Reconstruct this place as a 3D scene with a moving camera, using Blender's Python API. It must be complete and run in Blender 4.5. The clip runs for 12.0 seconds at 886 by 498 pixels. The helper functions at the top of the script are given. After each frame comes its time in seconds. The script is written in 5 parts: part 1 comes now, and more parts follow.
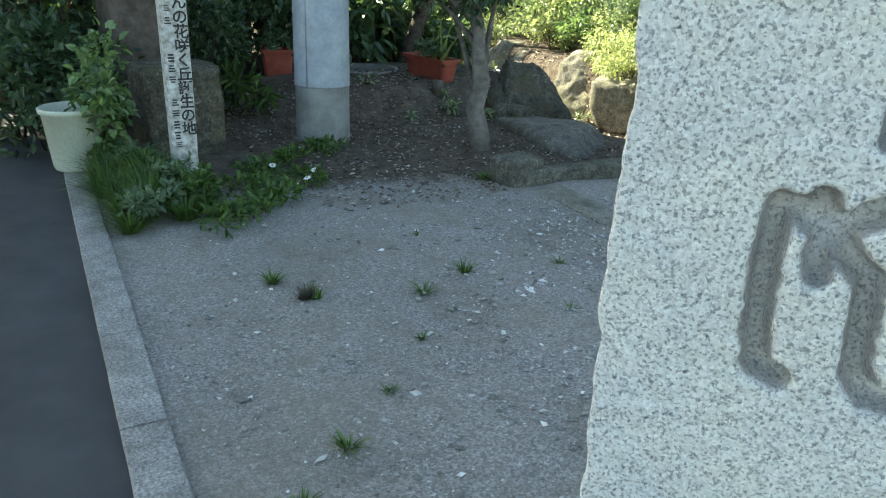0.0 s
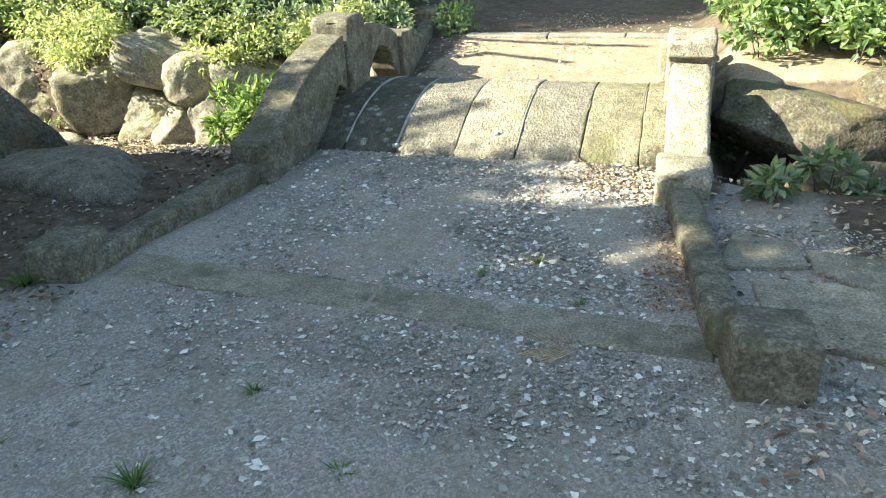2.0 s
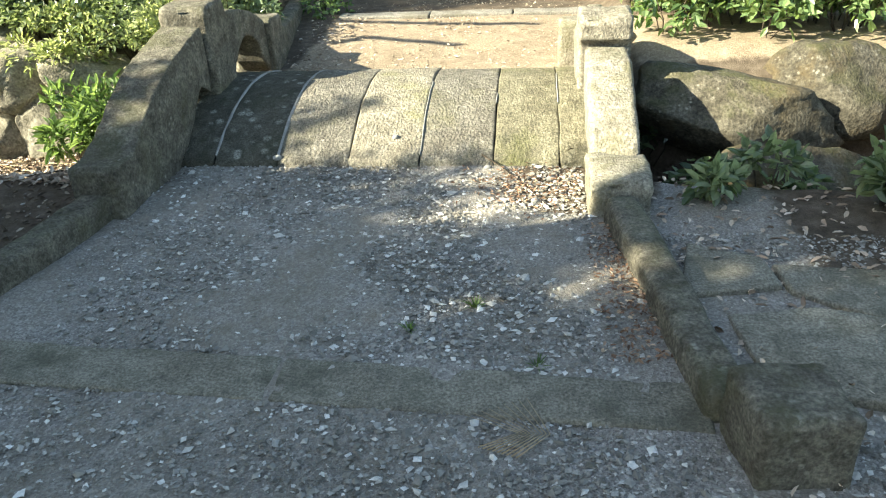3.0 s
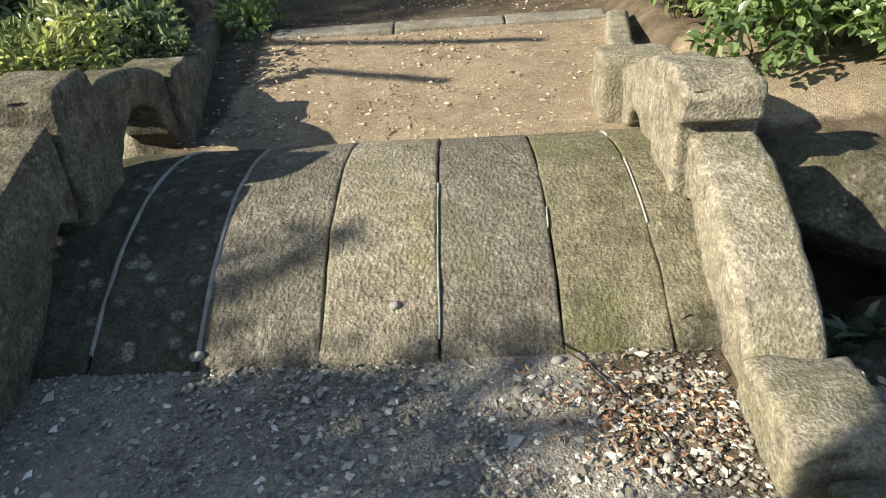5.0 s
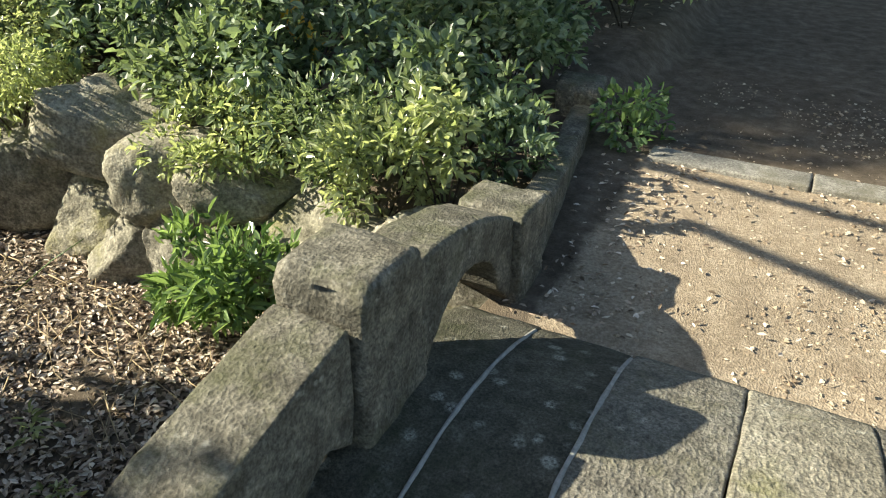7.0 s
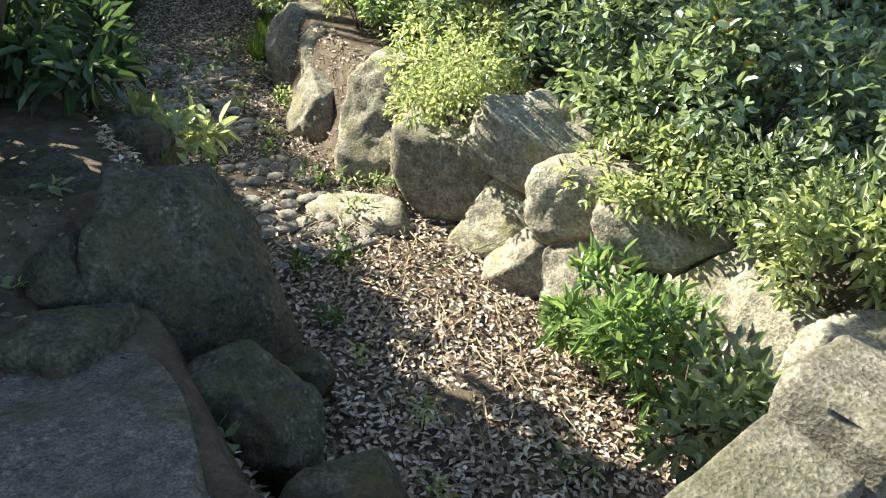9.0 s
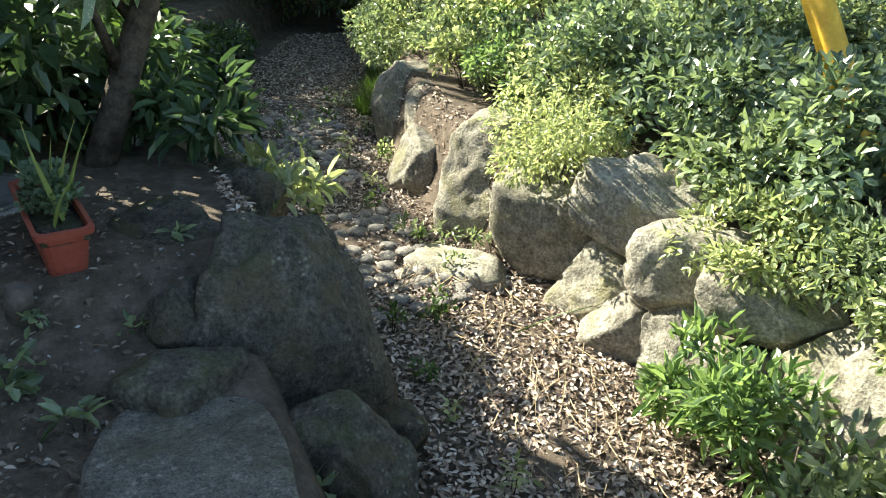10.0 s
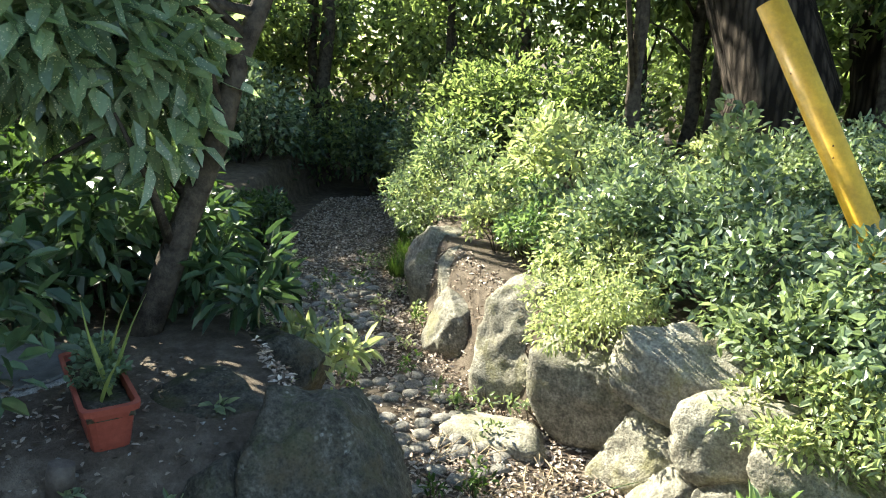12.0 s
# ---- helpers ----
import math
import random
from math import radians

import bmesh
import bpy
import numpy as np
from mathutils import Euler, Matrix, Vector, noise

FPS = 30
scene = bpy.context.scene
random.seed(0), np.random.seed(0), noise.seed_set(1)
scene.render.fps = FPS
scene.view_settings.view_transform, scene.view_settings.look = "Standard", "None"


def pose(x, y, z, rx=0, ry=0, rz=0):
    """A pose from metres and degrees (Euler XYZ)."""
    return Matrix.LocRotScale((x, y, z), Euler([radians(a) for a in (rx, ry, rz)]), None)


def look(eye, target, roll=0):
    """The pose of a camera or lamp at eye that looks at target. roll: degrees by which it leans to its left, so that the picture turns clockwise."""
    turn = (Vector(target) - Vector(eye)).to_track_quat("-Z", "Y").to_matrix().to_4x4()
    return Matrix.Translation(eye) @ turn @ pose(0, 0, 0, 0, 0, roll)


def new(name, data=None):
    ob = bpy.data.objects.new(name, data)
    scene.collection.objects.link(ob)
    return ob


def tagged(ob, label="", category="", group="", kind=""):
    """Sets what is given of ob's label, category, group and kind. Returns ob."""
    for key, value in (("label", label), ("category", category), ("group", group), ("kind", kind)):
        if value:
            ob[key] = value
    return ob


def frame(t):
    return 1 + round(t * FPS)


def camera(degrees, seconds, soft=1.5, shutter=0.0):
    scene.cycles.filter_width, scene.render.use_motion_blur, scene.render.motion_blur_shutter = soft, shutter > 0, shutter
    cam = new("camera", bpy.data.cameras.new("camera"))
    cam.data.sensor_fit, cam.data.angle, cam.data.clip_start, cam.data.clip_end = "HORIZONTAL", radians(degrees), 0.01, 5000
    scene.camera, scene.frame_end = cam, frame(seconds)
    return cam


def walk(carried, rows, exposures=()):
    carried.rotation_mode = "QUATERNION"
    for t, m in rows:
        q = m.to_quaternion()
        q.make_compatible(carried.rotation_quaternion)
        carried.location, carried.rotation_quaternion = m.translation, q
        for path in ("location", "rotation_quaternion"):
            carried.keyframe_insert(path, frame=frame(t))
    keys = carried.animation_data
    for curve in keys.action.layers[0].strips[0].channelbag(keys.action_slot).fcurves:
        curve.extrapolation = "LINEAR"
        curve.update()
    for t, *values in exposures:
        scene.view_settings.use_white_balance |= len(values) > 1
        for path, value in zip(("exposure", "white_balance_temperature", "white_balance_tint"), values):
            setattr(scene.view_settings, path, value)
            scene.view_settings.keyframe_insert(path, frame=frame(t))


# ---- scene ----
cam = camera(60.3, 12.0, soft=1.15)
PATH = [
    (0, (2.078, -4.471, 1.291), (0.493, -3.491, 0.564), 2.1),
    (0.5, (1.779, -4.42, 1.34), (0.327, -3.276, 0.576), 0.9),
    (1, (1.451, -4.331, 1.366), (0.393, -2.848, 0.541), -0.8),
    (1.5, (1.097, -4.158, 1.361), (0.317, -2.528, 0.505), -0.9),
    (2, (0.796, -4.02, 1.374), (0.259, -2.294, 0.518), -2.6),
    (2.5, (0.619, -3.806, 1.374), (0.338, -2.058, 0.444), -2.6),
    (2.7, (0.574, -3.672, 1.351), (0.323, -1.916, 0.428), -2.5),
    (4.3, (0.298, -2.264, 1.336), (0.197, -0.55, 0.31), -3.5),
    (4.5, (0.261, -2.107, 1.357), (0.143, -0.398, 0.325), -4.0),
    (5, (0.097, -1.749, 1.403), (0.029, -0.043, 0.361), -4.0),
    (5.5, (-0.019, -1.397, 1.44), (-0.115, 0.285, 0.362), -1.3),
    (6, (-0.15, -1.088, 1.492), (-0.488, 0.572, 0.429), -1.8),
    (6.5, (-0.303, -0.842, 1.534), (-0.753, 0.819, 0.516), -0.3),
    (7, (-0.385, -0.703, 1.572), (-1.155, 0.858, 0.587), 1.5),
    (7.5, (-0.534, -0.691, 1.571), (-1.51, 0.742, 0.575), 2.5),
    (7.6, (-0.583, -0.693, 1.553), (-1.575, 0.734, 0.564), 2.7),
    (7.7, (-0.59, -0.705, 1.564), (-1.619, 0.692, 0.568), 2.7),
    (9.3, (-0.862, -0.851, 1.589), (-2.311, 0.145, 0.634), 3.8),
    (9.5, (-0.858, -0.86, 1.592), (-2.343, 0.095, 0.652), 3.6),
    (10, (-0.863, -0.894, 1.624), (-2.428, 0.0, 0.757), 3.1),
    (10.5, (-0.868, -0.923, 1.643), (-2.507, -0.076, 0.871), 2.5),
    (11, (-0.885, -0.961, 1.653), (-2.573, -0.127, 0.978), 2.0),
    (11.5, (-0.882, -0.956, 1.688), (-2.607, -0.105, 1.139), 1.9),
    (12, (-0.908, -0.965, 1.71), (-2.63, -0.077, 1.214), 2.3),
]
walk(cam, [(t, look(eye, target, roll)) for t, eye, target, roll in PATH], [(0.0, 2.45, 6950, -2), (1.0, 2.52, 7050, -1), (2.5, 2.30, 7250, 0), (4.5, 1.34, 7200, 5), (5.5, 0.92, 7200, 7), (7.0, 1.42, 7000, 3), (9.5, 2.06, 6650, 4), (12.0, 2.3, 6550, 3)])

# ---- world and sun ----
SUN_EL, SUN_AZ = 31.0, (-0.92, -0.39)
world = bpy.data.worlds.new("world")
scene.world = world
world.use_nodes = True
wn = world.node_tree.nodes
wn.clear()
sky = wn.new("ShaderNodeTexSky")
sky.sky_type = "NISHITA"
sky.sun_disc = False
sky.sun_elevation = radians(SUN_EL)
sky.sun_rotation = math.atan2(SUN_AZ[0], SUN_AZ[1])
bg = wn.new("ShaderNodeBackground")
bg.inputs["Strength"].default_value = 0.08
wout = wn.new("ShaderNodeOutputWorld")
world.node_tree.links.new(sky.outputs[0], bg.inputs[0])
world.node_tree.links.new(bg.outputs[0], wout.inputs[0])
sun_data = bpy.data.lights.new("sun", "SUN")
sun_data.energy, sun_data.angle, sun_data.color = 5.0, radians(0.55), (1.0, 0.93, 0.80)
sun = new("sun", sun_data)
sun_from = Vector((SUN_AZ[0], SUN_AZ[1], math.tan(radians(SUN_EL)))).normalized()
sun.matrix_world = look(sun_from * 30, (0, 0, 0))


# ---- materials ----
def node_mat(name, rough=0.8, spec=0.3):
    m = bpy.data.materials.new(name)
    m.use_nodes = True
    p = m.node_tree.nodes["Principled BSDF"]
    p.inputs["Roughness"].default_value = rough
    p.inputs["Specular IOR Level"].default_value = spec
    return m, m.node_tree.nodes, m.node_tree.links, p


def add_node(nt, kind, **kw):
    n = nt.new(kind)
    for k, v in kw.items():
        n.inputs[k].default_value = v
    return n


def noise_tex(nt, ln, scale, detail=5.0, rough=0.6, coord=None):
    n = nt.new("ShaderNodeTexNoise")
    n.inputs["Scale"].default_value = scale
    n.inputs["Detail"].default_value = detail
    n.inputs["Roughness"].default_value = rough
    if coord is not None:
        ln.new(coord, n.inputs["Vector"])
    return n.outputs["Fac"]


def voronoi(nt, ln, scale, coord, feature="F1"):
    n = nt.new("ShaderNodeTexVoronoi")
    n.feature = feature
    n.inputs["Scale"].default_value = scale
    ln.new(coord, n.inputs["Vector"])
    return n


def ramp(nt, ln, fac, stops):
    n = nt.new("ShaderNodeValToRGB")
    e = n.color_ramp.elements
    while len(e) < len(stops):
        e.new(0.5)
    for el, (p, c) in zip(e, stops):
        el.position = p
        el.color = (*c, 1) if len(c) == 3 else c
    ln.new(fac, n.inputs["Fac"])
    return n.outputs["Color"]


def mix(nt, ln, fac, a, b, mode="MIX"):
    n = nt.new("ShaderNodeMixRGB")
    n.blend_type = mode
    for sock, v in (("Fac", fac), ("Color1", a), ("Color2", b)):
        if isinstance(v, (int, float)):
            n.inputs[sock].default_value = v
        elif isinstance(v, tuple):
            n.inputs[sock].default_value = (*v, 1)
        else:
            ln.new(v, n.inputs[sock])
    return n.outputs["Color"]


def bump(nt, ln, p, height, strength=0.5, dist=0.01):
    n = nt.new("ShaderNodeBump")
    n.inputs["Strength"].default_value = strength
    n.inputs["Distance"].default_value = dist
    ln.new(height, n.inputs["Height"])
    ln.new(n.outputs["Normal"], p.inputs["Normal"])


def grey(v, warm=0.0):
    return (v * (1 + warm), v, v * (1 - warm))


def stone_mat(name, dark, mid, light, grain=60, lichen=None, stain=None, strength=0.6, moss=0.0, spots=17, pits=1.0, vary=0.0, tool=0.0, gate_at=0.54):
    """Weathered stone: large stains, mid mottling, fine grain, lichen spots and, on upward faces, moss."""
    m, nt, ln, p = node_mat(name, 0.92, 0.2)
    geo = nt.new("ShaderNodeNewGeometry")
    co = geo.outputs["Position"]
    big = noise_tex(nt, ln, 2.6, 6, 0.62, co)
    midn = noise_tex(nt, ln, 14, 7, 0.68, co)
    fine = noise_tex(nt, ln, grain, 4, 0.7, co)
    base = ramp(nt, ln, midn, [(0.3, dark), (0.5, mid), (0.72, light)])
    tone = ramp(nt, ln, big, [(0.3, grey(0.62, 0.04)), (0.7, grey(1.15, 0.0))])
    col = mix(nt, ln, 0.75, base, tone, "MULTIPLY")
    speck = ramp(nt, ln, fine, [(0.34, grey(0.42)), (0.5, grey(1.0)), (0.66, grey(1.7))])
    col = mix(nt, ln, 0.75, col, speck, "MULTIPLY")
    if lichen:
        vo = voronoi(nt, ln, spots, co)
        nn = noise_tex(nt, ln, 5, 4, 0.6, co)
        spots = ramp(nt, ln, vo.outputs["Distance"], [(0.18, (1, 1, 1)), (0.34, (0, 0, 0))])
        gate = ramp(nt, ln, nn, [(gate_at, (0, 0, 0)), (gate_at + 0.08, (1, 1, 1))])
        f = mix(nt, ln, 1.0, spots, gate, "MULTIPLY")
        f = mix(nt, ln, 1.0, f, ramp(nt, ln, fine, [(0.35, (0, 0, 0)), (0.6, (0.8, 0.8, 0.8))]), "MULTIPLY")
        col = mix(nt, ln, f, col, lichen)
    if stain:
        nn = noise_tex(nt, ln, 3.4, 7, 0.7, co)
        f = ramp(nt, ln, nn, [(0.52, (0, 0, 0)), (0.68, (0.75, 0.75, 0.75))])
        col = mix(nt, ln, f, col, stain)
    if moss:
        sep = nt.new("ShaderNodeSeparateXYZ")
        ln.new(geo.outputs["Normal"], sep.inputs[0])
        up = ramp(nt, ln, sep.outputs["Z"], [(0.35, (0, 0, 0)), (0.9, grey(moss))])
        patch = ramp(nt, ln, noise_tex(nt, ln, 6, 6, 0.7, co), [(0.48, (0, 0, 0)), (0.6, (1, 1, 1))])
        col = mix(nt, ln, mix(nt, ln, 1.0, up, patch, "MULTIPLY"), col, (0.075, 0.085, 0.03))
    ln.new(col, p.inputs["Base Color"])
    if vary:
        info = nt.new("ShaderNodeObjectInfo")
        col = mix(nt, ln, vary, col, ramp(nt, ln, info.outputs["Random"], [(0.0, (0.55, 0.54, 0.52)), (0.5, (0.95, 0.92, 0.84)), (1.0, (1.2, 1.17, 1.08))]), "MULTIPLY")
    pit = voronoi(nt, ln, grain * 1.3, co)
    h = mix(nt, ln, 0.5, midn, fine)
    h = mix(nt, ln, 0.16 * pits, h, pit.outputs["Distance"])
    dots = ramp(nt, ln, pit.outputs["Distance"], [(0.12, grey(0.45)), (0.45, grey(1.12))])
    col = mix(nt, ln, 0.35 * pits, col, dots, "MULTIPLY")
    ln.new(col, p.inputs["Base Color"])
    if tool:
        mp = nt.new("ShaderNodeMapping")
        ln.new(co, mp.inputs["Vector"])
        mp.inputs["Rotation"].default_value = (0.0, 0.0, 0.7)
        mp.inputs["Scale"].default_value = (1.0, 0.62, 1.0)
        marks = noise_tex(nt, ln, 64, 4, 0.6, mp.outputs["Vector"])
        holes = voronoi(nt, ln, 72, mp.outputs["Vector"])
        cut = mix(nt, ln, 0.45, marks, holes.outputs["Distance"])
        h = mix(nt, ln, 0.45 * tool, h, cut)
        col = mix(nt, ln, 0.6 * tool, col, ramp(nt, ln, marks, [(0.34, grey(0.5)), (0.5, grey(1.0)), (0.68, grey(1.25))]), "MULTIPLY")
        ln.new(col, p.inputs["Base Color"])
    bump(nt, ln, p, h, min(1.0, strength + 0.3 * tool), 0.018 + 0.014 * tool)
    return m


def leaf_mat(name, dark, light, trans=0.35, rough=0.38, spots=None, spec=0.5):
    """Leaves: each one a shade of its own, a little light coming through."""
    m, nt, ln, p = node_mat(name, rough, spec)
    geo = nt.new("ShaderNodeNewGeometry")
    rnd = geo.outputs["Random Per Island"]
    col = ramp(nt, ln, rnd, [(0.0, dark), (0.6, light), (1.0, tuple(c * 1.25 for c in light))])
    fine = noise_tex(nt, ln, 45, 3, 0.6, geo.outputs["Position"])
    col = mix(nt, ln, 0.5, col, ramp(nt, ln, fine, [(0.3, grey(0.65)), (0.7, grey(1.25))]), "MULTIPLY")
    if spots:
        vo = voronoi(nt, ln, 75, geo.outputs["Position"])
        f = ramp(nt, ln, vo.outputs["Distance"], [(0.2, (1, 1, 1)), (0.32, (0, 0, 0))])
        g = ramp(nt, ln, noise_tex(nt, ln, 22, 2, 0.5, geo.outputs["Position"]), [(0.42, (0, 0, 0)), (0.52, (1, 1, 1))])
        col = mix(nt, ln, mix(nt, ln, 1.0, f, g, "MULTIPLY"), col, spots)
    ln.new(col, p.inputs["Base Color"])
    tr = nt.new("ShaderNodeBsdfTranslucent")
    tcol = mix(nt, ln, 1.0, col, (1.42, 1.42, 0.86), "MULTIPLY")
    ln.new(tcol, tr.inputs["Color"])
    ms = nt.new("ShaderNodeMixShader")
    ms.inputs["Fac"].default_value = trans
    ln.new(p.outputs[0], ms.inputs[1])
    ln.new(tr.outputs[0], ms.inputs[2])
    ln.new(ms.outputs[0], nt["Material Output"].inputs["Surface"])
    return m


def island_mat(name, stops, rough=0.85, fine_scale=80, spec=0.25):
    m, nt, ln, p = node_mat(name, rough, spec)
    geo = nt.new("ShaderNodeNewGeometry")
    col = ramp(nt, ln, geo.outputs["Random Per Island"], stops)
    fine = noise_tex(nt, ln, fine_scale, 3, 0.6, geo.outputs["Position"])
    col = mix(nt, ln, 0.6, col, ramp(nt, ln, fine, [(0.3, grey(0.7)), (0.7, grey(1.25))]), "MULTIPLY")
    ln.new(col, p.inputs["Base Color"])
    return m


def plain_mat(name, c1, c2, scale=8, rough=0.6, spec=0.4, bscale=60, bstr=0.2, metal=0.0):
    m, nt, ln, p = node_mat(name, rough, spec)
    p.inputs["Metallic"].default_value = metal
    geo = nt.new("ShaderNodeNewGeometry")
    a = noise_tex(nt, ln, scale, 6, 0.65, geo.outputs["Position"])
    b = noise_tex(nt, ln, bscale, 4, 0.6, geo.outputs["Position"])
    ln.new(mix(nt, ln, 0.35, ramp(nt, ln, a, [(0.35, c1), (0.65, c2)]), ramp(nt, ln, b, [(0.3, grey(0.7)), (0.7, grey(1.25))]), "MULTIPLY"), p.inputs["Base Color"])
    bump(nt, ln, p, b, bstr, 0.01)
    return m


def ground_mat():
    """Earth, gravel, pale sand and litter, laid out by the cover painted on the sheet."""
    m, nt, ln, p = node_mat("ground_cover", 0.95, 0.15)
    geo = nt.new("ShaderNodeNewGeometry")
    co = geo.outputs["Position"]
    big = noise_tex(nt, ln, 1.3, 6, 0.6, co)
    midn = noise_tex(nt, ln, 9, 7, 0.7, co)
    fine = noise_tex(nt, ln, 70, 5, 0.75, co)
    pebbles = voronoi(nt, ln, 150, co)
    peb = ramp(nt, ln, pebbles.outputs["Color"], [(0.1, grey(0.15, 0.07)), (0.55, grey(0.26, 0.065)), (0.95, grey(0.44, 0.05))])
    soil = ramp(nt, ln, midn, [(0.3, (0.058, 0.045, 0.033)), (0.5, (0.108, 0.086, 0.065)), (0.7, (0.175, 0.143, 0.11))])
    dust = ramp(nt, ln, midn, [(0.3, (0.215, 0.190, 0.150)), (0.7, (0.37, 0.335, 0.272))])
    gmix = ramp(nt, ln, mix(nt, ln, 0.5, midn, big), [(0.40, (0.25, 0.25, 0.25)), (0.56, (0.85, 0.85, 0.85))])
    gravel = mix(nt, ln, gmix, dust, peb)
    sand = ramp(nt, ln, mix(nt, ln, 0.5, midn, fine), [(0.3, (0.17, 0.13, 0.095)), (0.5, (0.28, 0.225, 0.165)), (0.7, (0.43, 0.365, 0.285))])
    col = soil
    for name, tex in (("gravel", gravel), ("sand", sand)):
        at = nt.new("ShaderNodeAttribute")
        at.attribute_name = name
        f = ramp(nt, ln, mix(nt, ln, 0.35, at.outputs["Fac"], midn), [(0.38, (0, 0, 0)), (0.55, (1, 1, 1))])
        col = mix(nt, ln, f, col, tex)
    col = mix(nt, ln, 0.55, col, ramp(nt, ln, fine, [(0.3, grey(0.55)), (0.7, grey(1.4))]), "MULTIPLY")
    col = mix(nt, ln, 0.5, col, ramp(nt, ln, big, [(0.3, grey(0.75)), (0.7, grey(1.2))]), "MULTIPLY")
    ln.new(col, p.inputs["Base Color"])
    bump(nt, ln, p, mix(nt, ln, 0.5, fine, pebbles.outputs["Distance"]), 0.55, 0.015)
    return m


def granite_mat():
    m, nt, ln, p = node_mat("pale_granite", 0.75, 0.3)
    geo = nt.new("ShaderNodeNewGeometry")
    co = geo.outputs["Position"]
    v = voronoi(nt, ln, 420, co)
    n1 = noise_tex(nt, ln, 330, 3, 0.7, co)
    n2 = noise_tex(nt, ln, 7, 5, 0.6, co)
    col = ramp(nt, ln, mix(nt, ln, 0.5, v.outputs["Color"], n1), [(0.28, (0.30, 0.31, 0.32)), (0.42, (0.62, 0.62, 0.60)), (0.6, (0.74, 0.74, 0.71)), (0.75, (0.85, 0.85, 0.82))])
    black = ramp(nt, ln, noise_tex(nt, ln, 300, 2, 0.5, co), [(0.34, (0.16, 0.17, 0.18)), (0.43, (1, 1, 1))])
    col = mix(nt, ln, 0.62, col, black, "MULTIPLY")
    at = nt.new("ShaderNodeAttribute")
    at.attribute_name = "carved"
    dirt = mix(nt, ln, n1, (0.12, 0.10, 0.10), (0.40, 0.365, 0.35))
    col = mix(nt, ln, ramp(nt, ln, at.outputs["Fac"], [(0.08, (0, 0, 0)), (0.3, (0.70, 0.70, 0.70)), (0.7, (0.55, 0.55, 0.55)), (1.0, (0.36, 0.36, 0.36))]), col, dirt)
    col = mix(nt, ln, 0.4, col, ramp(nt, ln, n2, [(0.35, (0.75, 0.80, 0.88)), (0.65, (1.0, 0.99, 0.90))]), "MULTIPLY")
    ln.new(col, p.inputs["Base Color"])
    bump(nt, ln, p, n1, 0.5, 0.004)
    return m


M_GROUND = ground_mat()
M_GRANITE = granite_mat()
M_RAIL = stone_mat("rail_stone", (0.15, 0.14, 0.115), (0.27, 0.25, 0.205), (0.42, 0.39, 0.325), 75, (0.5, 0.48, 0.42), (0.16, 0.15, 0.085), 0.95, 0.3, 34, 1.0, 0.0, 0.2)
# Shade on the left parapet and kerbs is put into this darker stone.
M_RAIL_DARK = stone_mat("shaded_rail_stone", (0.066, 0.062, 0.05), (0.13, 0.122, 0.10), (0.24, 0.225, 0.185), 75, (0.32, 0.31, 0.27), (0.085, 0.085, 0.05), 0.85, 0.3, 30)
# Colour holds both damp stone and the parapet's shade on the left slabs.
M_DECK_DARK = stone_mat("damp_shaded_deck_stone", (0.06, 0.058, 0.046), (0.10, 0.096, 0.076), (0.16, 0.152, 0.122), 125, (0.50, 0.49, 0.43), (0.05, 0.055, 0.032), 0.8, 0.0, 13, 1.0, 0.0, 0.5, 0.46)
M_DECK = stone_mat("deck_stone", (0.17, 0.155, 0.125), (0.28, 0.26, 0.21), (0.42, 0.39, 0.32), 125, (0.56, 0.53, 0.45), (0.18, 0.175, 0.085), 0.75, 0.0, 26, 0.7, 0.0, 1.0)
M_DECK_GREY = stone_mat("grey_deck_stone", (0.11, 0.104, 0.09), (0.185, 0.175, 0.15), (0.29, 0.275, 0.235), 125, (0.50, 0.47, 0.40), (0.12, 0.115, 0.07), 0.75, 0.0, 24, 0.8, 0.0, 1.0)
M_DECK_OLIVE = stone_mat("olive_deck_stone", (0.12, 0.112, 0.08), (0.20, 0.188, 0.135), (0.31, 0.292, 0.215), 125, (0.52, 0.48, 0.36), (0.11, 0.115, 0.045), 0.75, 0.0, 28, 0.8, 0.0, 0.8)
# Darker copy of the wall stone; the boulders' shade is in its colour.
M_ROCK = stone_mat("shaded_boulder_stone", (0.045, 0.042, 0.034), (0.092, 0.086, 0.07), (0.165, 0.155, 0.128), 55, (0.34, 0.33, 0.29), (0.13, 0.10, 0.055), 0.9, 0.5, 34, 1.0, 0.6)
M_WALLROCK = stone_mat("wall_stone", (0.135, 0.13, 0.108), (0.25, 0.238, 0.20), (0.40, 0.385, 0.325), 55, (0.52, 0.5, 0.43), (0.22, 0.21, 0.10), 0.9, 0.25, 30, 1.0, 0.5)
M_KERB = stone_mat("kerb_concrete", (0.22, 0.21, 0.195), (0.31, 0.30, 0.28), (0.40, 0.385, 0.36), 110, None, (0.14, 0.13, 0.11), 0.4, 0.0)
M_SLAB = stone_mat("path_slab_stone", (0.16, 0.155, 0.14), (0.24, 0.23, 0.205), (0.33, 0.315, 0.285), 90, None, (0.12, 0.11, 0.08), 0.4, 0.0)
M_FLUSH = stone_mat("mossy_flush_stone", (0.16, 0.150, 0.122), (0.225, 0.212, 0.172), (0.30, 0.285, 0.235), 110, None, (0.085, 0.085, 0.06), 0.5, 0.0)
M_MORTAR = plain_mat("mortar", (0.24, 0.238, 0.225), (0.37, 0.367, 0.35), 30, 0.9, 0.2, 140, 0.4)
